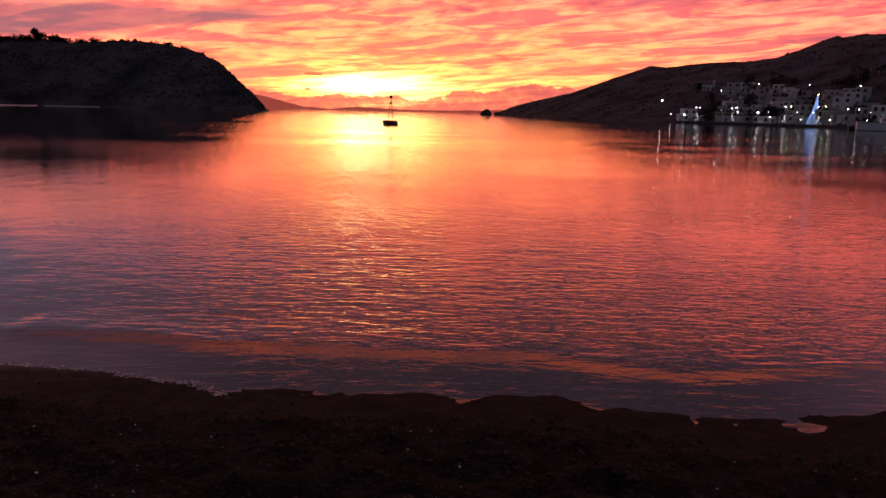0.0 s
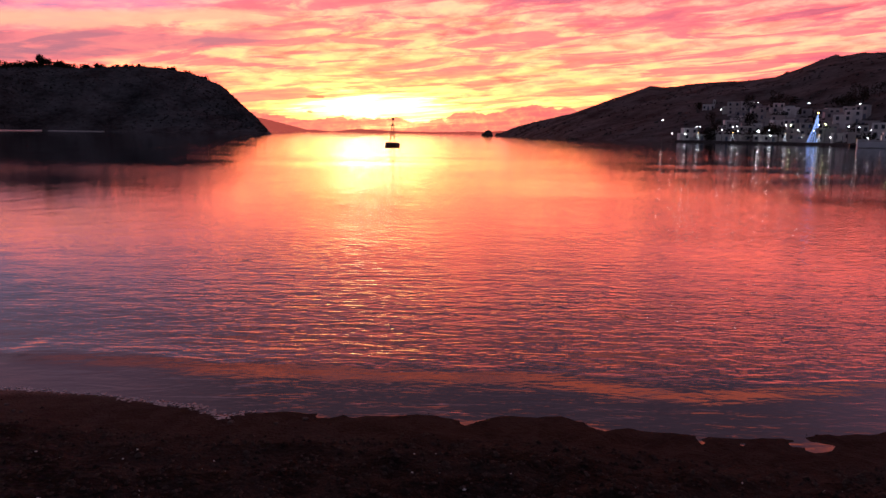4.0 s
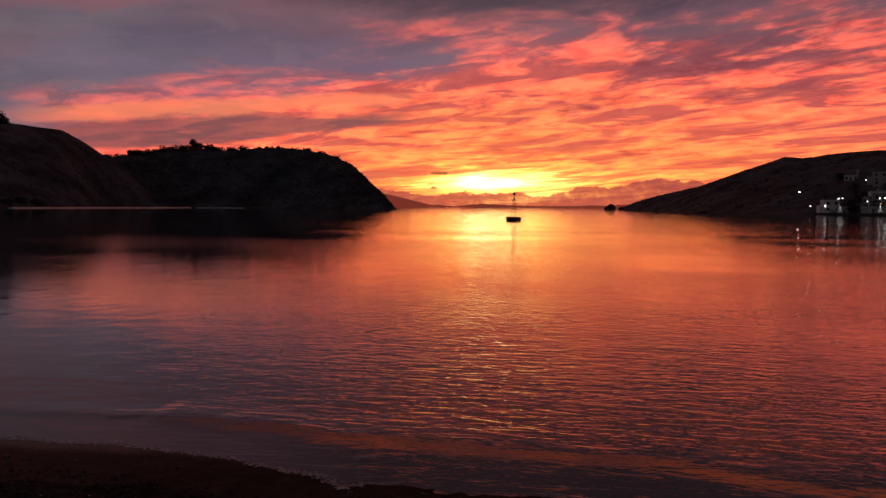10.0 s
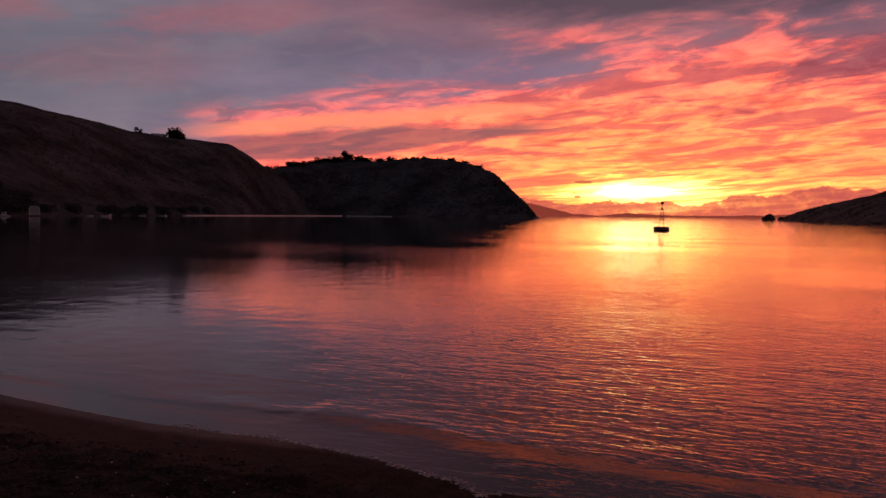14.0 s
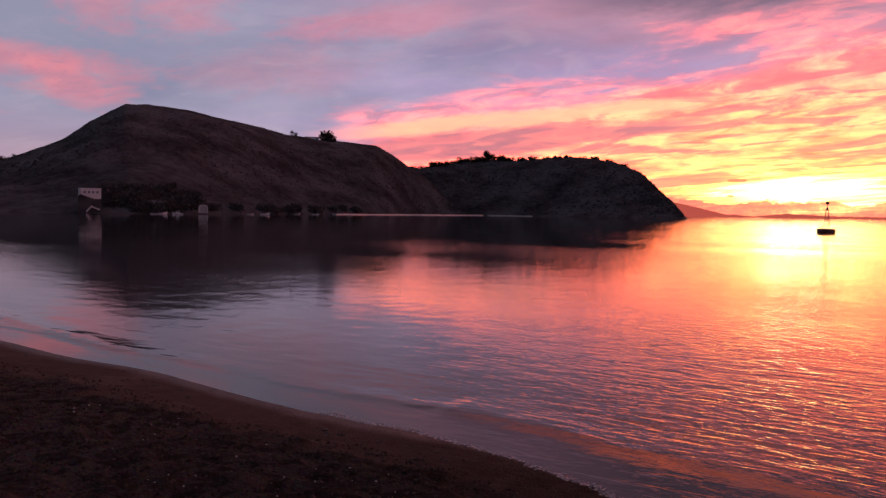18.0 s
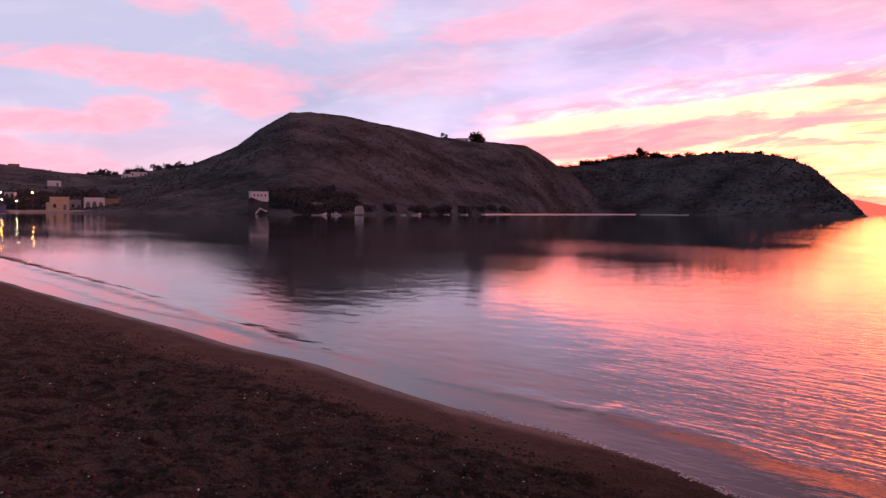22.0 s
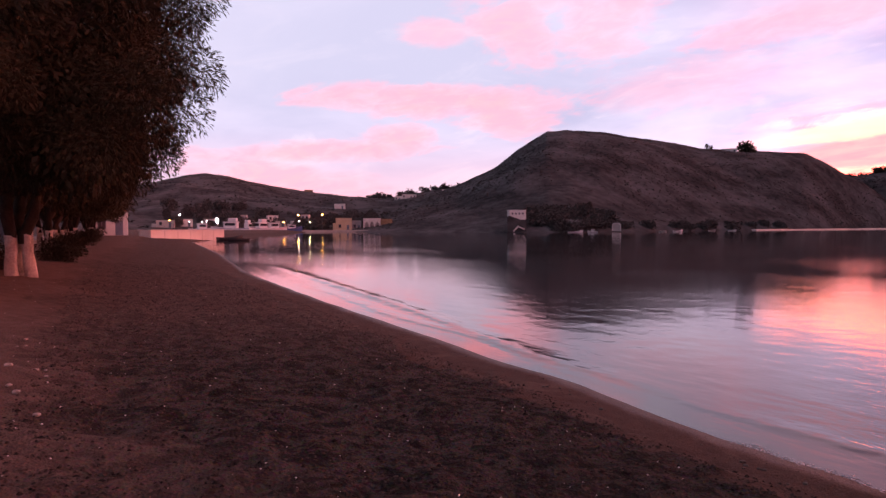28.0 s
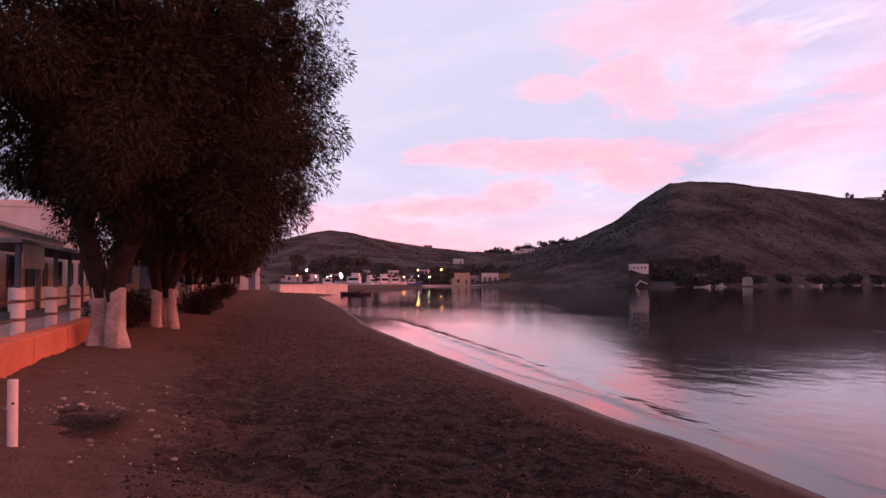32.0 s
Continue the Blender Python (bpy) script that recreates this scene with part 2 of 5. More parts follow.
# colours by distance from the sun, in fortieths of a degree
LIT = [(0.0, (9.0, 7.0, 3.4)), (0.03, (4.6, 2.7, 0.75)), (0.065, (2.4, 0.88, 0.20)), (0.12, (2.0, 0.42, 0.14)),
       (0.33, (1.85, 0.26, 0.175)), (0.55, (0.80, 0.155, 0.165)), (1.0, (0.36, 0.135, 0.165))]
DARK = [(0.0, (2.6, 1.4, 0.3)), (0.035, (1.45, 0.42, 0.09)), (0.07, (1.0, 0.18, 0.10)), (0.2, (0.50, 0.088, 0.110)),
        (0.36, (0.26, 0.080, 0.118)), (0.6, (0.18, 0.10, 0.14)), (1.0, (0.15, 0.13, 0.18))]
GILT = [(0.0, (2.6, 1.3, 0.3)), (0.08, (1.85, 0.78, 0.17)), (0.2, (1.6, 0.46, 0.13)), (0.4, (1.4, 0.27, 0.13))]
BANK = [(0.0, (1.1, 0.32, 0.13)), (0.05, (0.56, 0.095, 0.085)), (0.12, (0.42, 0.075, 0.085)), (0.3, (0.48, 0.105, 0.13)),
        (1.0, (0.2, 0.1, 0.13))]
# loose pink clouds: bearing, elevation, half width, half height, slope, strength
PINK = [(64.0, 9.75, 10.5, 1.05, 0.02, 0.85), (58.6, 8.3, 3.2, 1.3, 0.0, 0.8), (71.8, 5.9, 6.6, 0.75, -0.05, 0.85), (67.0, 6.7, 2.4, 1.0, 0.0, 0.8),
        (75.5, 3.7, 8.0, 1.1, 0.14, 0.75), (58.2, 15.0, 3.0, 2.4, 0.3, 0.6), (51.2, 15.2, 3.4, 2.6, -0.2, 0.55), (64.6, 14.8, 2.6, 0.9, 0.0, 0.45),
        (37.0, 14.2, 6.5, 1.1, -0.1, 0.75), (57.0, 19.0, 7.0, 2.6, 0.0, 0.4), (45.0, 10.5, 7.0, 1.6, -0.1, 0.3)]
build_world()

# spread over half the sky, this lamp is a weak red fill for the glow
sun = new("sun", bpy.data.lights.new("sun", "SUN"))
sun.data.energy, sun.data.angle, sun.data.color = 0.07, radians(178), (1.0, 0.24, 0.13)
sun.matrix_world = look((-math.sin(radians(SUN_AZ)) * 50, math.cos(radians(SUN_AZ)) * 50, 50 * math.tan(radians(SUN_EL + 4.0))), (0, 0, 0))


# ---- materials ----
def surface(name, c1, c2, scale=1.0, rough=0.8, bump=0.3, grain=12.0, metal=0.0, gloss=0.5, glow=None, power=0.0, island=0.0):
    """A procedural surface: two colours mixed at two scales, relief from the fine one."""
    ma = bpy.data.materials.new(name)
    ma.use_nodes = True
    g = Graph(ma.node_tree)
    at = g.node("ShaderNodeTexCoord").outputs["Object"]
    coarse = g.noise(at, scale, 4.0, 0.55)
    fine = g.noise(at, scale * grain, 5.0, 0.6)
    f = g.m("ADD", g.m("MULTIPLY", g.step(coarse, 0.3, 0.7), 0.65), g.m("MULTIPLY", g.step(fine, 0.3, 0.7), 0.35))
    if island:
        geo = g.node("ShaderNodeNewGeometry")
        f = g.m("ADD", g.m("MULTIPLY", f, 1.0 - island), g.m("MULTIPLY", geo.outputs["Random Per Island"], island))
    p = g.node("ShaderNodeBsdfPrincipled")
    g.put(p.inputs["Base Color"], g.mix(f, c1, c2))
    g.put(p.inputs["Roughness"], g.step(fine, 0.2, 0.8, max(rough - 0.1, 0.02), min(rough + 0.1, 1.0)))
    p.inputs["Metallic"].default_value = metal
    p.inputs["Diffuse Roughness"].default_value = 1.0 if rough > 0.8 else 0.3
    p.inputs["Specular IOR Level"].default_value = gloss
    if bump:
        b = g.node("ShaderNodeBump")
        b.inputs["Strength"].default_value = bump
        b.inputs["Distance"].default_value = 0.3 / (scale * grain)
        g.put(b.inputs["Height"], fine)
        g.put(p.inputs["Normal"], b.outputs[0])
    if glow:
        p.inputs["Emission Color"].default_value = (*glow, 1.0)
        p.inputs["Emission Strength"].default_value = power
    g.put(g.node("ShaderNodeOutputMaterial").inputs[0], p.outputs[0])
    return ma


def water_material():
    ma = bpy.data.materials.new("sea_water")
    ma.use_nodes = True
    g = Graph(ma.node_tree)
    at = g.node("ShaderNodeTexCoord").outputs["Object"]
    sep = g.node("ShaderNodeSeparateXYZ")
    g.put(sep.inputs[0], at)
    x, y = sep.outputs[0], sep.outputs[1]
    # ripples lie along the shore; calm and ruffled patches
    r1 = g.noise(g.vec(g.m("MULTIPLY", x, 1.8), g.m("MULTIPLY", y, 5.2)), 1.0, 3.0, 0.55, 0.8)
    r2 = g.noise(g.vec(g.m("MULTIPLY", x, 9.0), g.m("MULTIPLY", y, 17.0), 3.0), 1.0, 2.0, 0.5, 0.5)
    r3 = g.noise(g.vec(g.m("MULTIPLY", x, 2.1), g.m("MULTIPLY", y, 6.5), 5.0), 1.0, 1.5, 0.5, 0.9)
    close = g.m("MULTIPLY", g.step(y, 24.0, 9.0), g.step(x, -9.0, -2.0, 0.1, 1.0))
    patch = g.noise(g.vec(g.m("MULTIPLY", x, 0.05), g.m("MULTIPLY", y, 0.09), 8.0), 1.0, 3.0, 0.5)
    off = g.step(y, 5.5, 7.0, 0.3, 1.0)
    dist = g.m("SQRT", g.m("ADD", g.m("MULTIPLY", x, x), g.m("MULTIPLY", y, y)))
    side = g.step(g.m("DIVIDE", x, g.m("MAXIMUM", y, 1.0)), -0.8, -0.1, 0.26, 1.0)
    near = g.m("MULTIPLY", g.step(y, 45.0, 10.0, 0.5, 0.72), g.m("MAXIMUM", side, g.step(dist, 11.0, 24.0, 0.26, 0.54)))
    ruffle = g.m("MULTIPLY", g.m("MULTIPLY", g.step(patch, 0.35, 0.65, 0.35, 1.0), off), near)
    h = g.m("MULTIPLY", g.m("ADD", g.m("ADD", g.m("MULTIPLY", r1, 0.0105), g.m("MULTIPLY", r2, 0.0062)), g.m("MULTIPLY", r3, g.m("MULTIPLY", close, 0.017))), ruffle)
    b = g.node("ShaderNodeBump")
    b.inputs["Strength"].default_value = 1.0
    b.inputs["Distance"].default_value = 1.0
    g.put(b.inputs["Height"], h)
    p = g.node("ShaderNodeBsdfPrincipled")
    p.inputs["Base Color"].default_value = (0.006, 0.009, 0.012, 1)
    p.inputs["Roughness"].default_value = 0.03
    p.inputs["IOR"].default_value = 1.30
    g.put(p.inputs["Normal"], b.outputs[0])
    g.put(g.node("ShaderNodeOutputMaterial").inputs[0], p.outputs[0])
    return ma


def sand_material():
    """Dark gravelly sand; wet and glossy along the water's edge."""
    ma = bpy.data.materials.new("dark_sand")
    ma.use_nodes = True
    g = Graph(ma.node_tree)
    at = g.node("ShaderNodeTexCoord").outputs["Object"]
    sep = g.node("ShaderNodeSeparateXYZ")
    g.put(sep.inputs[0], at)
    x, z = sep.outputs[0], sep.outputs[2]
    big = g.noise(at, 0.5, 4.0, 0.55)
    lumps = g.noise(at, 5.0, 4.0, 0.6)
    grit = g.noise(at, 55.0, 4.0, 0.65)
    v = g.node("ShaderNodeTexVoronoi")
    g.put(v.inputs["Vector"], at)
    v.inputs["Scale"].default_value = 38.0
    cell = v.outputs["Color"]
    f = g.m("ADD", g.m("MULTIPLY", g.step(big, 0.3, 0.7), 0.3), g.m("ADD", g.m("MULTIPLY", lumps, 0.4), g.m("MULTIPLY", grit, 0.4)))
    clump = g.noise(at, 4.2, 6.0, 0.68, 0.8)
    f = g.m("ADD", g.m("MULTIPLY", f, 0.5), g.m("MULTIPLY", g.step(clump, 0.42, 0.58), 0.7))
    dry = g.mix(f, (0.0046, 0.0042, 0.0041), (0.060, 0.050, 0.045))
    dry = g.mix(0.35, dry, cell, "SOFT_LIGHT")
    # towards the right the sand is coloured darker, as if seen against the light
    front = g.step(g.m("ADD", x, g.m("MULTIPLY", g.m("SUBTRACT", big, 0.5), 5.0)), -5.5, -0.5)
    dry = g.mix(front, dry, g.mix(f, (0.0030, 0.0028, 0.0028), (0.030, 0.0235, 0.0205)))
    sandy = g.step(g.m("ADD", z, g.m("MULTIPLY", g.m("SUBTRACT", big, 0.5), 0.5)), 0.48, 0.80)
    sandy = g.m("MAXIMUM", sandy, g.step(g.m("ADD", x, g.m("MULTIPLY", g.m("SUBTRACT", big, 0.5), 8.0)), -7.0, -16.0, 0.0, 0.62))
    dry = g.mix(g.m("MULTIPLY", sandy, 0.75), dry, g.mix(g.m("ADD", g.m("MULTIPLY", grit, 0.5), g.m("MULTIPLY", clump, 0.5)), (0.038, 0.0278, 0.0242), (0.24, 0.171, 0.147)))
    ragged = g.m("ADD", g.m("MULTIPLY", g.m("SUBTRACT", big, 0.5), 0.14), g.m("MULTIPLY", g.m("SUBTRACT", clump, 0.5), 0.10))
    wetness = g.m("MULTIPLY", g.step(g.m("ADD", z, ragged), 0.15, 0.10), g.m("SUBTRACT", 1.0, g.m("MULTIPLY", front, 0.7)))
    film = g.step(g.m("ADD", z, g.m("MULTIPLY", g.m("SUBTRACT", big, 0.5), 0.05)), 0.028, 0.006)
    # brown wet sand, its colour lightened to carry the sheen of the sky
    smooth_sand = g.mix(g.m("ADD", g.m("MULTIPLY", grit, 0.5), g.m("MULTIPLY", clump, 0.5)), (0.024, 0.0145, 0.0118), (0.128, 0.076, 0.060))
    drift = g.noise(at, 1.1, 4.0, 0.6, 0.6)
    smooth_sand = g.mix(g.step(drift, 0.5, 0.68, 0.0, 0.6), smooth_sand, g.mix(grit, (0.055, 0.036, 0.029), (0.19, 0.122, 0.098)))
    p = g.node("ShaderNodeBsdfPrincipled")
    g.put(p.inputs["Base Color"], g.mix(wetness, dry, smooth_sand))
    g.put(p.inputs["Specular IOR Level"], g.m("ADD", 0.03, g.m("MULTIPLY", film, 0.2)))
    p.inputs["Diffuse Roughness"].default_value = 1.0
    g.put(p.inputs["Roughness"], g.m("SUBTRACT", g.m("SUBTRACT", 0.92, g.m("MULTIPLY", wetness, 0.17)), g.m("MULTIPLY", film, 0.22)))
    b = g.node("ShaderNodeBump")
    g.put(b.inputs["Strength"], g.m("SUBTRACT", 0.8, g.m("MULTIPLY", wetness, 0.3)))
    b.inputs["Distance"].default_value = 0.02
    g.put(b.inputs["Height"], g.m("ADD", g.m("MULTIPLY", lumps, 1.2), g.m("ADD", grit, v.outputs["Distance"])))
    g.put(p.inputs["Normal"], b.outputs[0])
    g.put(g.node("ShaderNodeOutputMaterial").inputs[0], p.outputs[0])
    return ma


WATER, SAND = water_material(), sand_material()
SCRUB = surface("hillside_scrub", (0.0140, 0.0150, 0.0160), (0.108, 0.112, 0.116), 0.045, 0.95, 0.3, 7.0, gloss=0.02)
WHITEWASH = surface("whitewashed_wall", (0.62, 0.60, 0.58), (0.80, 0.79, 0.77), 0.4, 0.85, 0.15, 20.0, gloss=0.25)
CREAM = surface("cream_render", (0.48, 0.38, 0.27), (0.60, 0.49, 0.36), 0.4, 0.85, 0.15, 20.0, gloss=0.25)
OCHRE = surface("ochre_stone", (0.26, 0.17, 0.10), (0.40, 0.27, 0.17), 0.8, 0.9, 0.4, 12.0, gloss=0.2)
GREYWALL = surface("grey_render", (0.30, 0.29, 0.30), (0.42, 0.41, 0.41), 0.5, 0.9, 0.2, 15.0, gloss=0.2)
PANE = surface("dark_window_pane", (0.02, 0.022, 0.03), (0.035, 0.035, 0.045), 0.6, 0.12, 0.0)
FRAME = surface("blue_grey_woodwork", (0.10, 0.13, 0.18), (0.16, 0.19, 0.24), 1.5, 0.6, 0.1)
# duller pale render; on the town houses it stands for shaded whitewash
CREAMGREY = surface("dulled_pale_render", (0.42, 0.40, 0.38), (0.56, 0.54, 0.52), 0.4, 0.85, 0.2, 18.0, gloss=0.25)
ROOFTOP = surface("flat_roof_screed", (0.40, 0.38, 0.37), (0.55, 0.53, 0.52), 0.6, 0.9, 0.2)
TILE = surface("roof_tile", (0.22, 0.09, 0.05), (0.34, 0.15, 0.09), 0.8, 0.85, 0.5, 10.0)
BARK = surface("tamarisk_bark", (0.014, 0.011, 0.009), (0.048, 0.036, 0.029), 2.5, 0.95, 0.9, 8.0, gloss=0.2)
LIME = surface("limewashed_bark", (0.26, 0.22, 0.20), (0.64, 0.59, 0.55), 2.0, 0.9, 0.8, 9.0, gloss=0.2)
LEAF = surface("tamarisk_foliage", (0.014, 0.0125, 0.007), (0.046, 0.038, 0.020), 0.6, 0.8, 0.0, 6.0, gloss=0.2, island=0.5)
SCRUBLEAF = surface("scrub_leaf", (0.032, 0.033, 0.032), (0.092, 0.092, 0.090), 0.05, 0.95, 0.0, 8.0, gloss=0.02, island=0.35)
GROVE = surface("hillfoot_thicket_leaf", (0.050, 0.049, 0.048), (0.115, 0.110, 0.106), 0.1, 0.95, 0.0, 8.0, gloss=0.02, island=0.45)
SHRUB = surface("dark_shrub_leaf", (0.014, 0.014, 0.009), (0.034, 0.031, 0.020), 0.3, 0.85, 0.0, 8.0, gloss=0.2, island=0.5)
# beach wall with the sunset's red light put into its base colour
WALLRED = surface("beach_wall_sunset_red", (0.34, 0.12, 0.075), (0.54, 0.22, 0.14), 0.7, 0.85, 0.3, 14.0, gloss=0.25)
POSTPAINT = surface("white_post_paint", (0.55, 0.52, 0.49), (0.78, 0.75, 0.72), 1.6, 0.75, 0.2, 10.0)
RAIL = surface("rusty_rail_pipe", (0.10, 0.06, 0.045), (0.26, 0.18, 0.14), 3.0, 0.6, 0.2, 8.0, metal=0.5)
ASPHALT = surface("asphalt", (0.045, 0.045, 0.048), (0.085, 0.083, 0.085), 0.6, 0.85, 0.3, 60.0)
PAVING = surface("concrete_paving", (0.26, 0.25, 0.24), (0.38, 0.36, 0.35), 0.5, 0.85, 0.2, 20.0)
CONCRETE = surface("quay_concrete", (0.34, 0.31, 0.29), (0.50, 0.46, 0.43), 0.3, 0.85, 0.3, 14.0)
QUAYWHITE = surface("pale_quay_face", (0.60, 0.56, 0.52), (0.76, 0.72, 0.68), 0.4, 0.8, 0.2, 14.0)
HULLWHITE = surface("white_boat_paint", (0.66, 0.66, 0.68), (0.80, 0.80, 0.81), 0.5, 0.35, 0.0)
HULLDARK = surface("dark_boat_paint", (0.012, 0.014, 0.02), (0.03, 0.032, 0.04), 0.8, 0.45, 0.05)
HULLBLUE = surface("blue_boat_paint", (0.03, 0.07, 0.20), (0.05, 0.11, 0.28), 0.8, 0.45, 0.05)
HULLRED = surface("red_boat_paint", (0.30, 0.03, 0.02), (0.42, 0.05, 0.03), 0.8, 0.45, 0.05)
TEAK = surface("boat_timber", (0.16, 0.09, 0.05), (0.28, 0.17, 0.10), 1.2, 0.6, 0.2)
BUOYPAINT = surface("weathered_red_buoy_paint", (0.10, 0.018, 0.012), (0.20, 0.035, 0.022), 1.2, 0.6, 0.15)
STEEL = surface("dark_galvanised_steel", (0.05, 0.05, 0.055), (0.12, 0.12, 0.125), 2.0, 0.5, 0.1, metal=0.6)
ROCK = surface("dark_shore_rock", (0.035, 0.030, 0.028), (0.10, 0.088, 0.08), 0.8, 0.9, 0.7, 8.0)
PALESTONE = surface("pale_grey_stone", (0.16, 0.14, 0.13), (0.44, 0.39, 0.36), 6.0, 0.85, 0.4, 6.0)
PEBBLE = surface("beach_pebble", (0.008, 0.007, 0.0065), (0.078, 0.060, 0.051), 2.0, 0.85, 0.2, 9.0, gloss=0.1, island=0.85)
SHELL = surface("pale_pebble_and_shell", (0.36, 0.33, 0.31), (0.80, 0.77, 0.74), 4.0, 0.6, 0.1, island=0.8)
FOAM = surface("sea_foam", (0.22, 0.20, 0.20), (0.55, 0.52, 0.52), 8.0, 0.6, 0.2, 6.0)
WEED = surface("dried_seaweed", (0.018, 0.013, 0.010), (0.05, 0.036, 0.026), 4.0, 0.9, 0.4)
CANVAS = surface("pale_awning_canvas", (0.52, 0.44, 0.42), (0.66, 0.58, 0.55), 1.2, 0.85, 0.15)
WARMBULB = surface("sodium_lamp_glow", (0.8, 0.5, 0.2), (0.8, 0.5, 0.2), 1.0, 0.5, 0.0, glow=(1.0, 0.42, 0.06), power=14.0)
WHITEBULB = surface("white_lamp_glow", (0.8, 0.8, 0.8), (0.8, 0.8, 0.8), 1.0, 0.5, 0.0, glow=(0.92, 0.97, 1.0), power=6.5)
GREENBULB = surface("pale_green_lamp_glow", (0.8, 0.8, 0.6), (0.8, 0.8, 0.6), 1.0, 0.5, 0.0, glow=(0.85, 1.0, 0.45), power=9.0)
STRINGBLUE = surface("blue_string_light_glow", (0.3, 0.4, 0.8), (0.3, 0.4, 0.8), 1.0, 0.5, 0.0, glow=(0.30, 0.50, 1.0), power=0.55)
STRINGWHITE = surface("white_string_light_glow", (0.8, 0.8, 0.8), (0.8, 0.8, 0.8), 1.0, 0.5, 0.0, glow=(0.8, 0.9, 1.0), power=0.8)
# far hills get a red glow of their own as distance haze
DISTANT = surface("distant_hill_haze_glow", (0.03, 0.022, 0.02), (0.05, 0.04, 0.035), 0.004, 0.95, 0.0, 9.0, gloss=0.0, glow=(1.0, 0.17, 0.12), power=0.22)


# ---- building blocks ----
def part(name, bm, material, parent=None, label="", smooth=False):
    me = bpy.data.meshes.new(name)
    bm.to_mesh(me)
    bm.free()
    me.materials.append(material)
    if smooth:
        me.polygons.foreach_set("use_smooth", [True] * len(me.polygons))
    ob = new(name, me)
    if parent is not None:
        ob.parent = parent
    return tagged(ob, label)


def raw(name, verts, faces, material, parent=None, label="", smooth=False):
    me = bpy.data.meshes.new(name)
    me.from_pydata(verts, [], faces)
    me.materials.append(material)
    if smooth:
        me.polygons.foreach_set("use_smooth", [True] * len(me.polygons))
    me.update()
    ob = new(name, me)
    if parent is not None:
        ob.parent = parent
    return tagged(ob, label)


def thing(name, label, category, at=None, group="", kind=""):
    ob = new(name)
    ob.empty_display_size = 0.2
    if at is not None:
        ob.matrix_basis = at
    return tagged(ob, label, category, group, kind)


def box(bm, x0, x1, y0, y1, z0, z1, bevel=0.0):
    got = bmesh.ops.create_cube(bm, size=1.0, matrix=Matrix.LocRotScale(
        ((x0 + x1) / 2, (y0 + y1) / 2, (z0 + z1) / 2), None, (abs(x1 - x0), abs(y1 - y0), abs(z1 - z0))))
    if bevel:
        edges = list({e for v in got["verts"] for e in v.link_edges})
        bmesh.ops.bevel(bm, geom=edges, offset=bevel, segments=1, affect="EDGES")
    return bm


def tube(bm, pts, radii, sides=8, caps=True):
    """A tapered tube through points."""
    pts = [Vector(p) for p in pts]
    rings = []
    for i, p in enumerate(pts):
        d = (pts[min(i + 1, len(pts) - 1)] - pts[max(i - 1, 0)]).normalized()
        a = d.orthogonal().normalized() if i == 0 else (rings[-1][1] - d * rings[-1][1].dot(d)).normalized()
        b = d.cross(a)
        r = radii[i] if isinstance(radii, (list, tuple)) else radii
        rings.append(([bm.verts.new(p + (a * math.cos(k * math.tau / sides) + b * math.sin(k * math.tau / sides)) * r)
                       for k in range(sides)], a))
    for (r0, _), (r1, _) in zip(rings, rings[1:]):
        for k in range(sides):
            bm.faces.new((r0[k], r0[(k + 1) % sides], r1[(k + 1) % sides], r1[k]))
    if caps:
        bm.faces.new(rings[0][0][::-1])
        bm.faces.new(rings[-1][0])
    return bm


def ball(bm, at, r, sub=1, squash=1.0):
    bmesh.ops.create_icosphere(bm, subdivisions=sub, radius=r, matrix=Matrix.LocRotScale(at, None, (1, 1, squash)))
    return bm


def B():
    return bmesh.new()


def polar(az, d):
    a = radians(az)
    return -math.sin(a) * d, math.cos(a) * d


def lerp_rows(rows, a):
    """Smooth values between rows sorted by their first number."""
    if a <= rows[0][0]:
        return rows[0][1:]
    for r0, r1 in zip(rows, rows[1:]):
        if a <= r1[0]:
            f = (a - r0[0]) / (r1[0] - r0[0])
            return [p + (q - p) * f for p, q in zip(r0[1:], r1[1:])]
    return rows[-1][1:]


# ---- ground, water ----
SHORE = [(-420, 110), (-280, 78), (-180, 46), (-135, 24), (-105, 13.2), (-58, 9.2), (-33, 6.5), (-20, 5.95), (-8, 5.75), (0, 5.45), (0.9, 5.42), (1.5, 5.15), (2.5, 5.1), (3.4, 5.4), (4.2, 5.5),
         (5, 5.5), (30, 5.6), (60, 9), (90, 24), (130, 62), (400, 200)]


def shore(x):
    y = lerp_rows(SHORE, x)[0]
    return y + 0.16 * noise.noise((x * 0.45, 3.0, 0)) * max(0.0, 1 - abs(x) / 32) + 0.07 * noise.noise((x * 1.7, 8.0, 0)) * max(0.0, 1 - abs(x) / 14)


PROFILE = [(-400, -6), (-40, -3.0), (-6, -0.75), (-1.0, -0.13), (0, 0.0), (0.9, 0.075), (1.5, 0.17), (2.4, 0.32), (4.0, 0.46), (5.5, 0.55),
           (7.2, 0.82), (8.2, 0.93), (14, 1.0), (40, 1.1), (400, 3.0)]


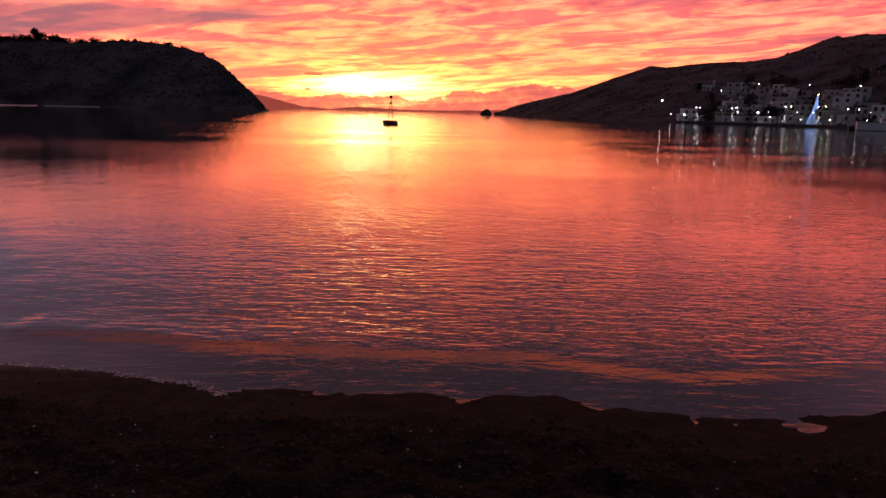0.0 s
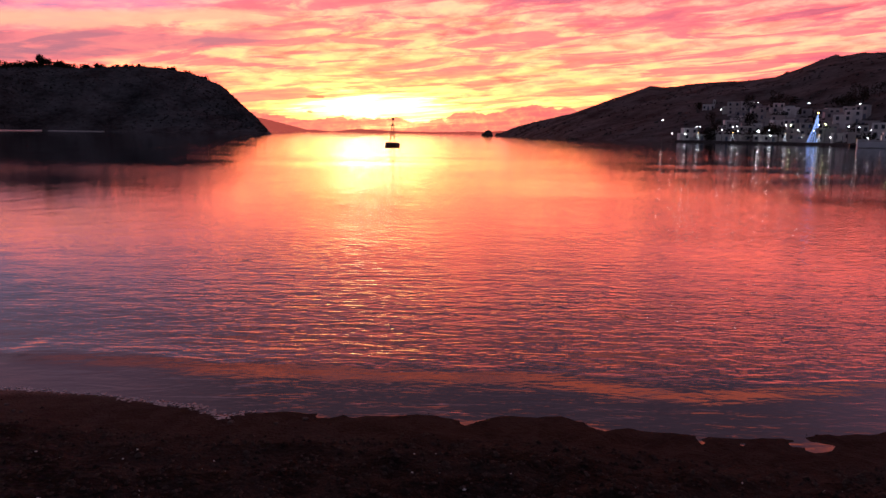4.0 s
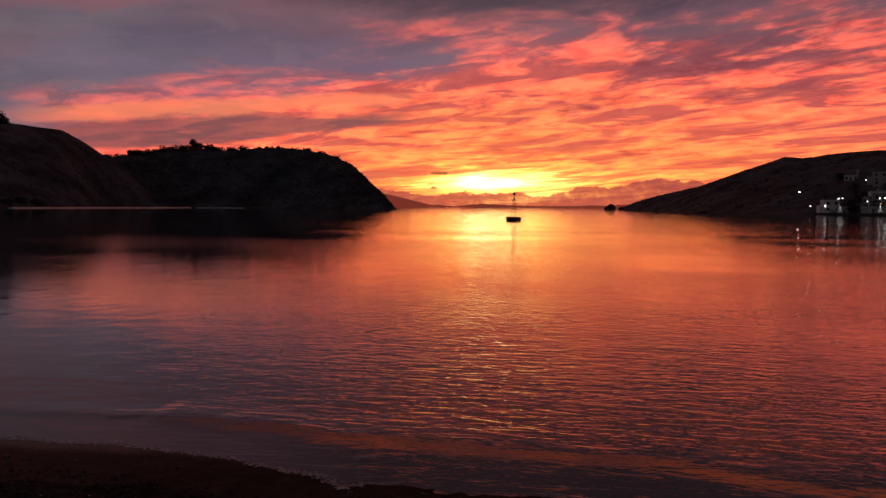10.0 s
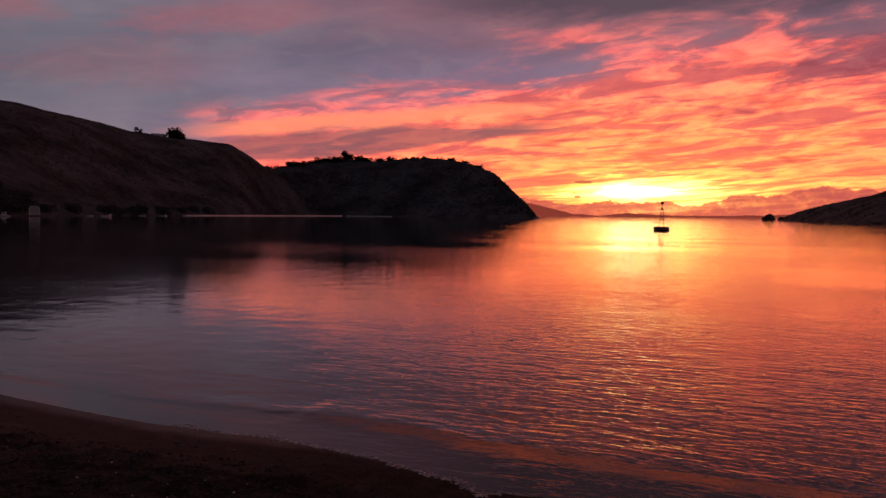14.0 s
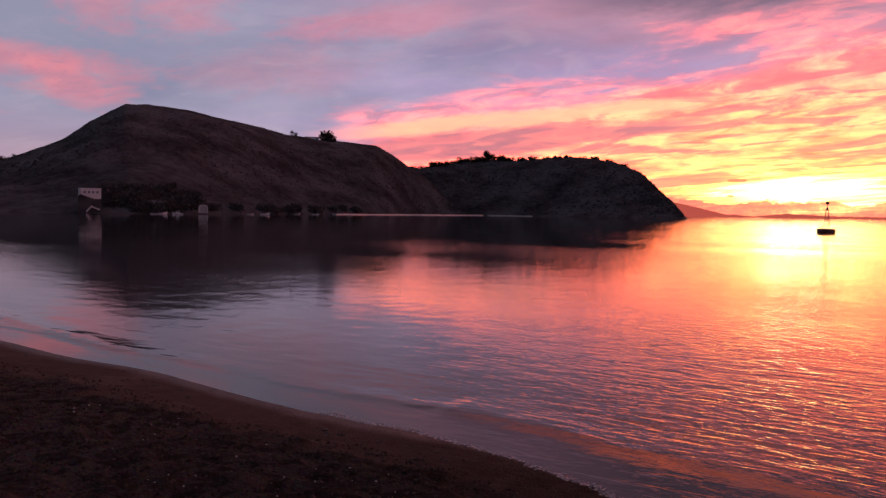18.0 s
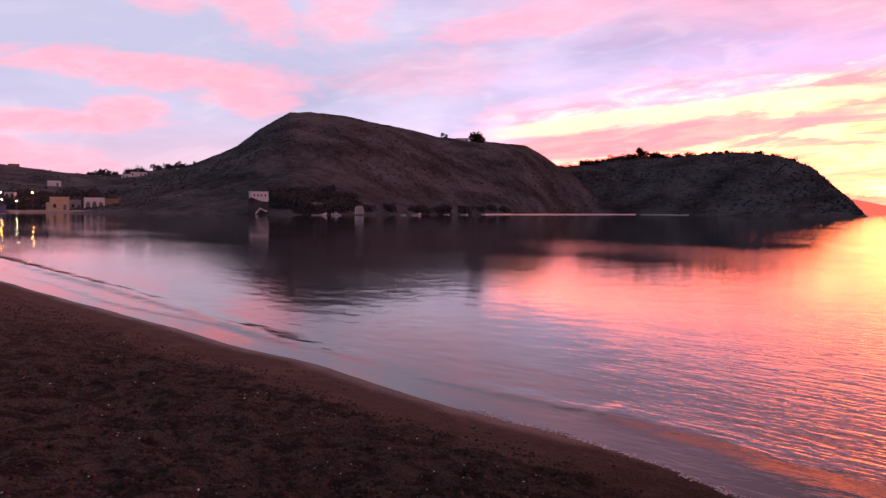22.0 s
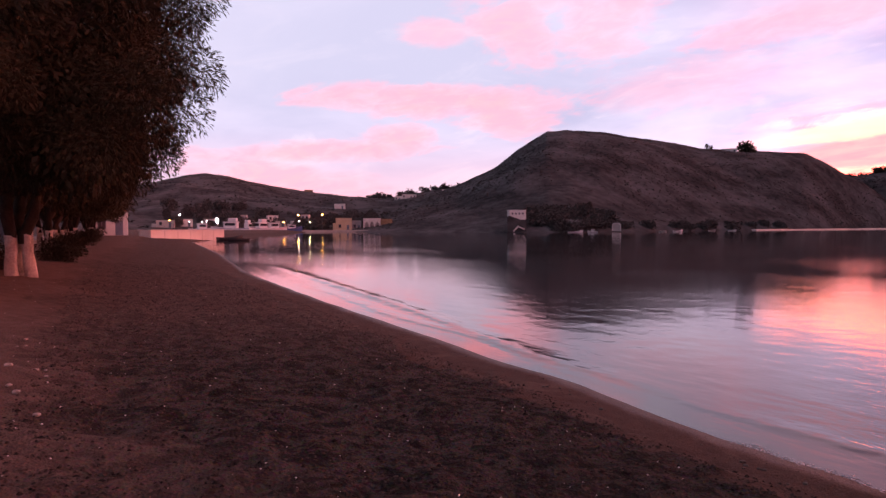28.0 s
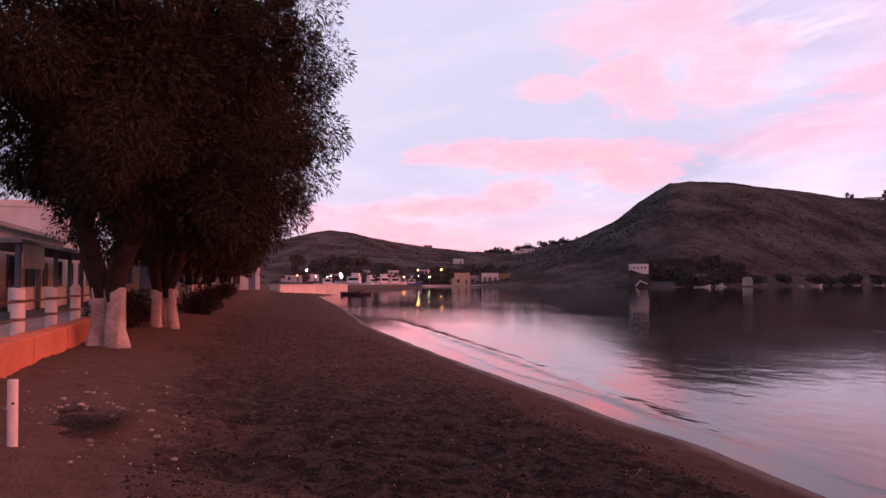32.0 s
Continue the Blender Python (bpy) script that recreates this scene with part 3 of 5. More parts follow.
def ground_z(x, y):
    q = shore(x) - y
    z = lerp_rows(PROFILE, q)[0]
    if abs(x) < 120 and -3 < q < 12:
        k = min(1.0, max(0.0, (q - 0.25) / 1.0))
        z += k * (0.05 * noise.noise((x * 0.5, y * 0.6, 1)) + 0.022 * noise.noise((x * 1.9, y * 2.1, 5)))
        z += 0.02 * min(1.0, max(0.15, (q - 0.1) / 1.2)) * noise.noise((x * 0.8, y * 1.1, 9))
        if x > -40:
            k *= min(1.0, max(0.0, 1.15 + x / 26))
            z += k * (0.05 * noise.noise((x * 2.9, y * 3.6, 15)) + 0.038 * noise.noise((x * 6.5, y * 7.0, 25)) + 0.016 * noise.noise((x * 14.0, y * 14.0, 27)))
    return z


def spread(lo, hi, n, unit):
    a, b = math.asinh(lo / unit), math.asinh(hi / unit)
    return [unit * math.sinh(a + (b - a) * i / (n - 1)) for i in range(n)]


def sheet(name, xs, ys, zf, material, label, category):
    verts = [(x, y, zf(x, y)) for y in ys for x in xs]
    n = len(xs)
    faces = [(j * n + i, j * n + i + 1, (j + 1) * n + i + 1, (j + 1) * n + i) for j in range(len(ys) - 1) for i in range(n - 1)]
    return tagged(raw(name, verts, faces, material, smooth=True), label, category, kind="structure")


xs_near = [-9 + 0.09 * k for k in range(179)]
step_out = 0.09
while xs_near[-1] < 4600:
    step_out *= 1.014
    xs_near = [xs_near[0] - step_out] + xs_near + [xs_near[-1] + step_out]
ys_near = [3.4 - v for v in spread(0, 4600, 250, 2.0)][::-1] + [3.4 + 0.075 * k for k in range(1, 94)] + [10.375 + v for v in spread(0, 4600, 150, 3.0)][1:]
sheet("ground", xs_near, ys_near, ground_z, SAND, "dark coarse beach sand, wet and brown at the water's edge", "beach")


ROLLER = [(-40, 9.0), (-36, 8.8), (-25, 7.9), (-18.7, 7.45), (-14.2, 7.03), (-11.2, 6.7), (-9.8, 6.5), (-8.4, 6.15), (-6, 5.9)]


def water_z(x, y):
    if y > 60 or abs(x) > 150:
        return 0.0
    q = y - shore(x)
    calm = min(1.0, max(0.0, (q - 0.2) / 2.0)) * min(1.0, 25.0 / (y + abs(x) * 0.4))
    z = calm * (0.003 * noise.noise((x * 0.7, y * 2.0, 0)) + 0.003 * noise.noise((x * 2.2, y * 5.0, 4)))
    # a thin sheet of swash running up the slope
    up = min(1.0, max(0.0, (x + 4.5) / 3.0)) * min(1.0, max(0.0, (14 - x) / 4.0)) * (1.0 + 0.7 * noise.noise((x * 0.55, 2.0, 70)))
    if q < 1.1 and up > 0:
        z += 0.016 * up * ((1.1 - max(q, -0.4)) / 1.1) ** 2
    # a low wavelet rolling in along the edge
    if -60 < x < 30 and -0.2 < q < 3:
        crest = 0.72 + 0.30 * noise.noise((x * 0.16, 0, 20)) + 0.10 * noise.noise((x * 0.7, 0, 30)) + 0.035 * noise.noise((x * 3.1, 0, 33))
        d = q - crest
        here = min(1.0, max(0.0, (x + 28) / 10)) * min(1.0, max(0.0, (0.5 - x) / 3.5) + (0.45 if x < 5 else 0.0))
        gate = (0.2 + 0.8 * here) * min(1.0, max(0.1, 0.75 + 0.9 * noise.noise((x * 0.23, 5, 40))))
        high = (0.028 if x > -4 else 0.017) * gate * (0.85 + 0.3 * noise.noise((x * 1.3, y * 2.0, 41)))
        z += max(0.0, high) * math.exp(-(d / ((0.20 if d < 0 else 0.45) if x > -4 else (0.11 if d < 0 else 0.30))) ** 2)
        z += 0.006 * gate * noise.noise((x * 7.0, y * 9.0, 44)) * math.exp(-(d / 0.3) ** 2)
    # a steeper roller close to breaking, further along the beach
    if -40 < x < -6:
        d = y - lerp_rows(ROLLER, x)[0] - 0.10 * noise.noise((x * 0.5, 0, 80)) - 0.03 * noise.noise((x * 2.3, 0, 83))
        if abs(d) < 1.2:
            rise = min(1.0, max(0.0, -7.5 - x) / 12.0) * min(1.0, (x + 40) / 12) * (0.9 + 0.3 * noise.noise((x * 0.6, 1, 86)))
            z += 0.047 * max(0.0, rise) * math.exp(-(d / (0.17 if d < 0 else 0.38)) ** 2)
            z += 0.016 * max(0.0, rise) * noise.noise((x * 4.0, y * 7.0, 88)) * math.exp(-((d + 0.08) / 0.22) ** 2)
    return z


xs_sea = [x for k, x in enumerate(xs_near) if -60 < x < 12 or k % 3 == 0]
ys_sea = [3.6 + 0.03 * k for k in range(140)] + [7.8 + v for v in spread(0.0, 4700, 240, 4.0)]
sheet("water", xs_sea, ys_sea, water_z, WATER, "calm bay water with fine ripples reflecting the sunset", "water")


# ---- hills ----
class Hill:
    """A ridge seen across the bay: rows of bearing, foot distance, crest distance, crest elevation (degrees)."""

    def __init__(self, rows, rough=1.0, seed=0, power=0.85):
        self.rows, self.rough, self.seed, self.power = rows, rough, seed, power

    def at(self, az, s):
        foot, crest, el = lerp_rows(self.rows, az)
        line = math.tan(radians(el))
        # below the crest the slope is rounder than the skyline
        soft = sum(lerp_rows(self.rows, az + k)[2] for k in (-3.2, -1.6, 0, 1.6, 3.2)) / 5
        el += (soft - el) * (1 - min(1.0, s) ** 3) if el > 1 else 0.0
        d = foot + (crest - foot) * s
        high = EYE[2] + crest * math.tan(radians(el))
        if s <= 1:
            z = -1.2 + (high + 1.2) * (0.5 * s ** self.power + 0.5 * s * s * (3 - 2 * s))
        else:
            z = high - (s - 1) * (high + 4) * 0.8
        x, y = polar(az, d)
        amp = self.rough * min(1.0, max(0.0, z / 8.0))
        gully = 4 * min(s, 1) * (1 - min(s, 1)) * self.rough * min(1.0, max(0.0, z / 12.0))
        z += gully * (3.6 * noise.noise((x * 0.016, y * 0.016, self.seed + 11)) + 2.0 * noise.noise((x * 0.045, y * 0.045, self.seed + 13)))
        z += amp * (1.6 * noise.noise((x * 0.02, y * 0.02, self.seed)) * (1 - 0.7 * min(s, 1) ** 3)
                    + 0.9 * noise.noise((x * 0.07, y * 0.07, self.seed + 3)) * (1 - 0.5 * min(s, 1))
                    + 0.25 * noise.noise((x * 0.17, y * 0.17, self.seed + 7)))
        # nothing below the crest stands above the skyline
        if s < 0.98 and el > 0.8:
            z = min(z, EYE[2] + d * line * (0.88 + 0.11 * s))
        return x, y, z

    def mesh(self, name, label, material=None, step=0.14, rings=72):
        a0, a1 = self.rows[0][0], self.rows[-1][0]
        n = int((a1 - a0) / step) + 1
        azs = [a0 + (a1 - a0) * i / (n - 1) for i in range(n)]
        ss = [1.6 * j / (rings - 1) for j in range(rings)]
        verts = [self.at(a, s) for a in azs for s in ss]
        faces = [(i * rings + j, i * rings + j + 1, (i + 1) * rings + j + 1, (i + 1) * rings + j)
                 for i in range(n - 1) for j in range(rings - 1)]
        return tagged(raw(name, verts, faces, material or SCRUB, smooth=True), label, "hill", kind="structure")

    def up(self, az, d):
        """The ground height at a bearing and distance."""
        foot, crest, _ = lerp_rows(self.rows, az)
        return self.at(az, (d - foot) / (crest - foot))[2]


HEADLAND = Hill([(13.2, 470, 480, -0.25), (13.7, 470, 500, 0.1), (14.3, 470, 520, 0.9), (15.6, 472, 550, 2.1), (16.8, 475, 570, 3.25), (18.5, 480, 590, 3.95),
                 (20, 485, 600, 4.25), (21.9, 490, 600, 4.4), (23.7, 495, 605, 4.35), (26.3, 505, 610, 4.1), (28.3, 510, 615, 4.2), (30.2, 515, 610, 4.0),
                 (33.2, 515, 600, 3.5), (36, 515, 600, 3.2), (39, 500, 600, 2.4)], 1.0, 11)
BIGHILL = Hill([(30.2, 520, 560, -0.2), (32.0, 505, 550, 1.5), (33.6, 470, 530, 2.85), (34.8, 440, 515, 3.55), (36.3, 400, 510, 4.6), (37.3, 385, 505, 5.1), (39.2, 365, 500, 5.25), (42.1, 335, 490, 5.45), (44.4, 310, 480, 5.75),
                (46.2, 290, 470, 6.25), (48.5, 270, 455, 6.6), (51.5, 250, 440, 7.2), (54, 240, 430, 7.45), (55.6, 235, 425, 7.38), (56.6, 235, 425, 6.8), (57.9, 235, 420, 6.0),
                (59.5, 238, 415, 4.75), (60.8, 240, 410, 4.05), (63, 245, 400, 3.1), (65, 252, 390, 2.35), (67.5, 262, 370, 1.3), (69.5, 270, 350, 0.5), (71, 275, 320, -0.1)], 1.0, 23)
INLAND = Hill([(60, 300, 620, 3.0), (63, 300, 640, 3.03), (64.2, 300, 650, 2.95), (66, 300, 660, 2.6), (68.4, 300, 670, 2.25), (71.1, 300, 680, 2.35), (75, 300, 690, 2.8), (78.7, 300, 700, 3.45),
               (80.3, 295, 700, 3.85), (81.9, 290, 700, 4.05), (83.4, 285, 700, 3.85), (85, 280, 690, 3.4), (90, 260, 680, 2.6), (100, 240, 650, 2.2), (112, 240, 600, 2.0)], 1.0, 37)
TOWNHILL = Hill([(-62, 200, 480, 4.0), (-45, 220, 540, 5.4), (-36, 245, 590, 6.0), (-30.6, 272, 620, 5.78), (-29.2, 280, 625, 5.8), (-28, 288, 630, 5.6), (-27.6, 291, 634, 5.7), (-26.5, 299, 643, 5.25), (-25.4, 306, 655, 4.75), (-24.0, 314, 667, 4.3), (-22.5, 320, 674, 4.12), (-21.3, 325, 680, 4.08),
                 (-18.7, 340, 700, 3.92), (-16.7, 350, 720, 3.6), (-15.5, 360, 730, 3.75), (-12.7, 395, 760, 2.75), (-9.8, 445, 800, 1.65), (-7, 600, 860, 1.0), (-5.3, 760, 900, 0.5), (-4.2, 850, 920, 0.0), (-3.9, 880, 930, -0.2)], 1.0, 53, 0.7)
HEADLAND.mesh("headland", "dark scrub-covered headland falling steeply into the bay")
BIGHILL.mesh("big_hill", "broad dark brown scrub hill above the far shore")
INLAND.mesh("inland_hill", "low dark hills behind the harbour village")
TOWNHILL.mesh("town_hill", "dark hillside above the white harbour town")


# ---- vegetation ----
def sprays(rng, centres, count, length, width, droop, spread_r):
    """Leaf sprays as thin drooping blades round clump centres."""
    gen = np.random.default_rng(rng.randrange(10 ** 6))
    cs = np.array([(*c, r) for c, r in centres])[gen.integers(0, len(centres), count)]

    def unit(v):
        return v / np.maximum(np.linalg.norm(v, axis=1), 1e-6)[:, None]

    d = unit(gen.normal(size=(count, 3)))
    p = cs[:, :3] + d * (cs[:, 3] * spread_r * gen.random(count) ** 0.4)[:, None]
    out = unit(d + gen.normal(size=(count, 3)) * (0.5, 0.5, 0.4) - (0, 0, droop))
    side = unit(np.cross(out, gen.normal(size=(count, 3)))) * (width * (0.6 + 0.8 * gen.random(count)))[:, None]
    le = (length * (0.5 + gen.random(count)))[:, None]
    mid = p + out * le * 0.5
    tip = mid + unit(out - (0, 0, droop * 0.5)) * le * 0.5
    verts = np.stack([p, mid - side * 0.5, tip, mid + side * 0.5], 1).reshape(-1, 3)
    return verts.tolist(), np.arange(count * 4).reshape(-1, 4).tolist()


def tamarisk(seed, stems, height, radius, sprays_n, blade, at, label, group):
    """A beach tamarisk: limewashed stems, dark limbs and a feathery crown."""
    rng = random.Random(seed)
    tree = thing("tamarisk_tree", label, "tree", at, group)
    tops = []
    fork = 2.0
    girth = 0.95 if seed == 1 else 0.74
    for k in range(stems):
        a = math.tau * k / stems + rng.uniform(-0.3, 0.3) + 1.2
        off = 0.0 if stems == 1 else 0.17
        out = Vector((math.cos(a), math.sin(a), 0))
        base = out * off * 1.35
        mid = out * off * 0.95 + Vector((rng.uniform(-0.05, 0.05), rng.uniform(-0.05, 0.05), rng.uniform(1.0, 1.15)))
        knee = out * (off + 0.12) + Vector((rng.uniform(-0.06, 0.06), rng.uniform(-0.06, 0.06), 1.5))
        top = out * (off + 0.30) + Vector((rng.uniform(-0.15, 0.15), rng.uniform(-0.15, 0.15), fork + rng.uniform(-0.1, 0.25)))
        low = base.lerp(mid, 0.3)
        wash = tube(B(), [base - Vector((0, 0, 0.15)), base + Vector((0, 0, 0.05)), low, base.lerp(mid, 0.7), mid], [q * girth for q in (0.25, 0.215, 0.18, 0.17, 0.172)], 18)
        for v in wash.verts:
            j = Vector((v.co.x * 6, v.co.y * 6, v.co.z * 1.5))
            v.co += Vector((noise.noise(j + Vector((seed, 0, 0))), noise.noise(j + Vector((0, seed, 5))), 0)) * 0.09
            if v.co.z > 0.9:
                v.co.z += 0.14 * noise.noise(Vector((v.co.x * 5, v.co.y * 5, seed)))
        part("limewashed_trunk", wash, LIME, tree, "white limewashed lower trunk", True)
        bark = tube(B(), [mid - Vector((0, 0, 0.2)), mid + Vector((0, 0, 0.05)), knee, top], [q * girth for q in (0.164, 0.182, 0.20, 0.16)], 14)
        for v in bark.verts:
            j = Vector((v.co.x * 7, v.co.y * 7, v.co.z * 2.0))
            v.co += Vector((noise.noise(j + Vector((seed, 3, 0))), noise.noise(j + Vector((3, seed, 5))), 0)) * 0.06
        part("trunk", bark, BARK, tree, smooth=True)
        tops.append(top)
    centres = []
    n_limbs = 9 if stems > 1 else 7
    for i in range(n_limbs):
        top = tops[i % len(tops)]
        a = math.tau * i / n_limbs + rng.uniform(-0.3, 0.3)
        reach = radius * rng.uniform(0.45, 0.8)
        rise = (height - fork) * rng.uniform(0.35, 0.85)
        pts = [top, top + Vector((math.cos(a) * reach * 0.3, math.sin(a) * reach * 0.3, rise * 0.45)),
               top + Vector((math.cos(a) * reach * 0.7, math.sin(a) * reach * 0.7, rise * 0.8)),
               top + Vector((math.cos(a) * reach, math.sin(a) * reach, rise))]
        part("limb", tube(B(), pts, [0.15, 0.11, 0.06, 0.025], 8), BARK, tree, smooth=True)
        for p in pts[1:]:
            centres.append((tuple(p), rng.uniform(0.9, 1.5)))
    core = [(p, r * 0.8) for p, r in centres]
    for i in range(190):
        a, q, h = rng.uniform(0, math.tau), math.sqrt(rng.random()), rng.random()
        if i % 3:
            q = rng.uniform(0.8, 1.0)
        wide = radius * (0.62 + 0.38 * math.sin(math.pi * min(1.0, 0.15 + h * 0.85))) * (1.0 if h < 0.75 else 0.8)
        wide *= 1 + 0.14 * noise.noise((a * 1.3, h * 4.0, seed))
        z = 3.0 + (height - 3.0) * h - (0.7 * q if h < 0.3 else 0)
        if seed < 3 and math.sin(a) * q < -0.1:
            z = max(z, (4.4 if seed == 1 else 3.8) + 0.8 * h)
        centres.append(((math.cos(a) * q * wide, math.sin(a) * q * wide, z), rng.uniform(0.3, 0.72)))
        if i % 3 == 0:
            core.append(((math.cos(a) * q * wide * 0.78, math.sin(a) * q * wide * 0.78, z + 0.1), rng.uniform(0.5, 0.9)))
    v1, f1 = sprays(rng, centres, sprays_n, blade, blade * 0.22, 0.5, 1.0)
    v2, f2 = sprays(rng, core, 26000, 0.17, 0.07, 0.4, 1.0)
    raw("crown", v1 + v2, f1 + [[i + len(v1) for i in f] for f in f2], LEAF, tree, "feathery dark olive foliage")
    return tree


def far_tree(name, seed, at, height, width, label, trunk_h=0.3, blades=260, group="", leaf=None):
    rng = random.Random(seed)
    tree = thing(name, label, "tree", at, group)
    part("trunk", tube(B(), [(0, 0, -0.8), (rng.uniform(-.2, .2), 0, height * trunk_h), (rng.uniform(-.4, .4), rng.uniform(-.3, .3), height * 0.7)],
                       [0.05 * height * 0.6, 0.04 * height * 0.6, 0.015 * height], 7), BARK, tree, smooth=True)
    centres = [((rng.uniform(-.5, .5) * width * 0.75, rng.uniform(-.5, .5) * width * 0.75, height * (trunk_h + 0.12 + rng.random() * (0.8 - trunk_h))),
                width * rng.uniform(0.14, 0.24)) for _ in range(11)]
    verts, faces = sprays(rng, centres, blades * 2, width * 0.10, width * 0.07, 0.1, 1.0)
    raw("crown", verts, faces, leaf or SHRUB, tree)
    return tree


def scrub_cover(name, hill, count, seed, size, s_hi, label):
    """Low bushes over a hillside, each a tuft of blades."""
    rng = random.Random(seed)
    verts, faces = [], []
    a0, a1 = hill.rows[0][0], hill.rows[-1][0]
    made = 0
    while made < count:
        az, s = rng.uniform(a0 + 0.4, a1), rng.random() ** 0.8 * s_hi
        x, y, z = hill.at(az, s)
        if z < 1.0 or noise.noise((x * 0.015, y * 0.015, seed)) < rng.uniform(-0.5, 0.3):
            continue
        r = size * rng.uniform(0.35, 1.0)
        made += 1
        for _ in range(16):
            d = Vector((rng.gauss(0, 1), rng.gauss(0, 1), abs(rng.gauss(0, 0.8)))).normalized()
            p = Vector((x, y, z - 0.15 - 0.3 * r)) + Vector((d.x * r, d.y * r, d.z * r * 0.8)) * rng.uniform(0.2, 0.8)
            e1 = Vector((rng.gauss(0, 1), rng.gauss(0, 1), rng.gauss(0, 1))).normalized() * r * 0.45
            e2 = d.cross(e1).normalized() * r * 0.4
            n = len(verts)
            verts += [p - e1, p - e2 * 0.8, p + e1 * 0.9, p + e2]
            faces.append((n, n + 1, n + 2, n + 3))
    return tagged(raw(name, verts, faces, SCRUBLEAF), label, "scrub", kind="stuff")


def facing(az, d, z, turn=0.0):
    """A pose on a bearing with its front turned to the beach."""
    x, y = polar(az, d)
    return pose(x, y, z, 0, 0, az + turn)


# ---- buildings ----
def window_part(parent, x, z, w, h, y, shutters=False):
    fr = B()
    t = 0.09
    box(fr, x - w / 2 - t, x - w / 2, y - 0.06, y + 0.05, z - t, z + h + t)
    box(fr, x + w / 2, x + w / 2 + t, y - 0.06, y + 0.05, z - t, z + h + t)
    box(fr, x - w / 2, x + w / 2, y - 0.06, y + 0.05, z + h, z + h + t)
    box(fr, x - w / 2, x + w / 2, y - 0.09, y + 0.05, z - t, z)
    box(fr, x - 0.03, x + 0.03, y - 0.05, y + 0.02, z, z + h)
    win = part("window", fr, FRAME, parent)
    part("pane", box(B(), x - w / 2, x + w / 2, y - 0.02, y + 0.02, z, z + h), PANE, win)
    return win


def house(at, w, dep, storeys, wall=None, label="", name="house", group="", cols=None, door=True, annex=0.0, seed=0, sink=2.5, storey_h=2.9):
    """A flat-roofed island house: body, parapet roof, windows with panes, door, maybe a lower annex."""
    wall = wall or WHITEWASH
    rng = random.Random(seed)
    ob = thing(name, label or "white cubic house with dark windows on the hillside", "house", at, group)
    h = storeys * storey_h
    body = box(B(), -w / 2, w / 2, 0, dep, -sink, h, 0.08)
    part("wall", body, wall, ob)
    rim = B()
    for x0, x1, y0, y1 in ((-w / 2 - .04, w / 2 + .04, -.04, .2), (-w / 2 - .04, w / 2 + .04, dep - .2, dep + .04),
                           (-w / 2 - .04, -w / 2 + .2, .2, dep - .2), (w / 2 - .2, w / 2 + .04, .2, dep - .2)):
        box(rim, x0, x1, y0, y1, h + 0.003, h + 0.42)
    part("parapet", rim, wall, ob)
    part("roof", box(B(), -w / 2 + .2, w / 2 - .2, .2, dep - .2, h + 0.003, h + 0.12), ROOFTOP, ob)
    cols = cols or max(2, int(w / 2.6))
    for s in range(storeys):
        for c in range(cols):
            x = -w / 2 + w * (c + 0.5) / cols + rng.uniform(-.15, .15)
            z = s * storey_h
            if s == 0 and c == cols // 2 and door:
                d = box(B(), x - 0.5, x + 0.5, -0.04, 0.03, 0.0, 2.1, 0.02)
                part("door", d, FRAME, ob)
            elif rng.random() < 0.85:
                window_part(ob, x, z + 1.0, 0.9, 1.25, -0.02)
    if annex:
        part("annex", box(B(), -w / 2 - annex, -w / 2 - 0.003, 0.6, dep - 0.4, -sink, h * 0.62, 0.08), wall, ob)
    return ob


def arcade_house(at, w, dep, h, label):
    """A white quayside building with three pointed arches."""
    ob = thing("arcaded_building", label, "building", at)
    n, pier = 3, 0.55
    span = (w - pier * (n + 1)) / n
    front = B()
    for i in range(n + 1):
        x = -w / 2 + i * (span + pier)
        box(front, x, x + pier, 0, 0.5, -1.5, 2.2)
    box(front, -w / 2, w / 2, 0, 0.5, 3.55, h)
    for i in range(n):
        x0 = -w / 2 + pier + i * (span + pier)
        for k in range(8):
            f0, f1 = k / 8, (k + 1) / 8
            top0 = 2.2 + 1.3 * (1 - abs(2 * (f0 + f1) / 2 - 1) ** 1.6)
            box(front, x0 + span * f0, x0 + span * f1, 0.01, 0.49, top0, 3.56)
    for i in range(n + 1):
        x = -w / 2 + i * (span + pier)
        box(front, x, x + pier, 0.005, 0.495, 2.19, 3.56)
    part("arched_front", front, WHITEWASH, ob)
    # grey instead of white puts the arches' shade into the colour
    part("rear_body", box(B(), -w / 2, w / 2, 2.2, dep, -1.5, h - 0.01), GREYWALL, ob, "wall behind the arches, coloured grey for the shade there")
    part("roof", box(B(), -w / 2 - 0.1, w / 2 + 0.1, -0.1, dep + 0.1, h, h + 0.28, 0.04), WHITEWASH, ob)
    return ob


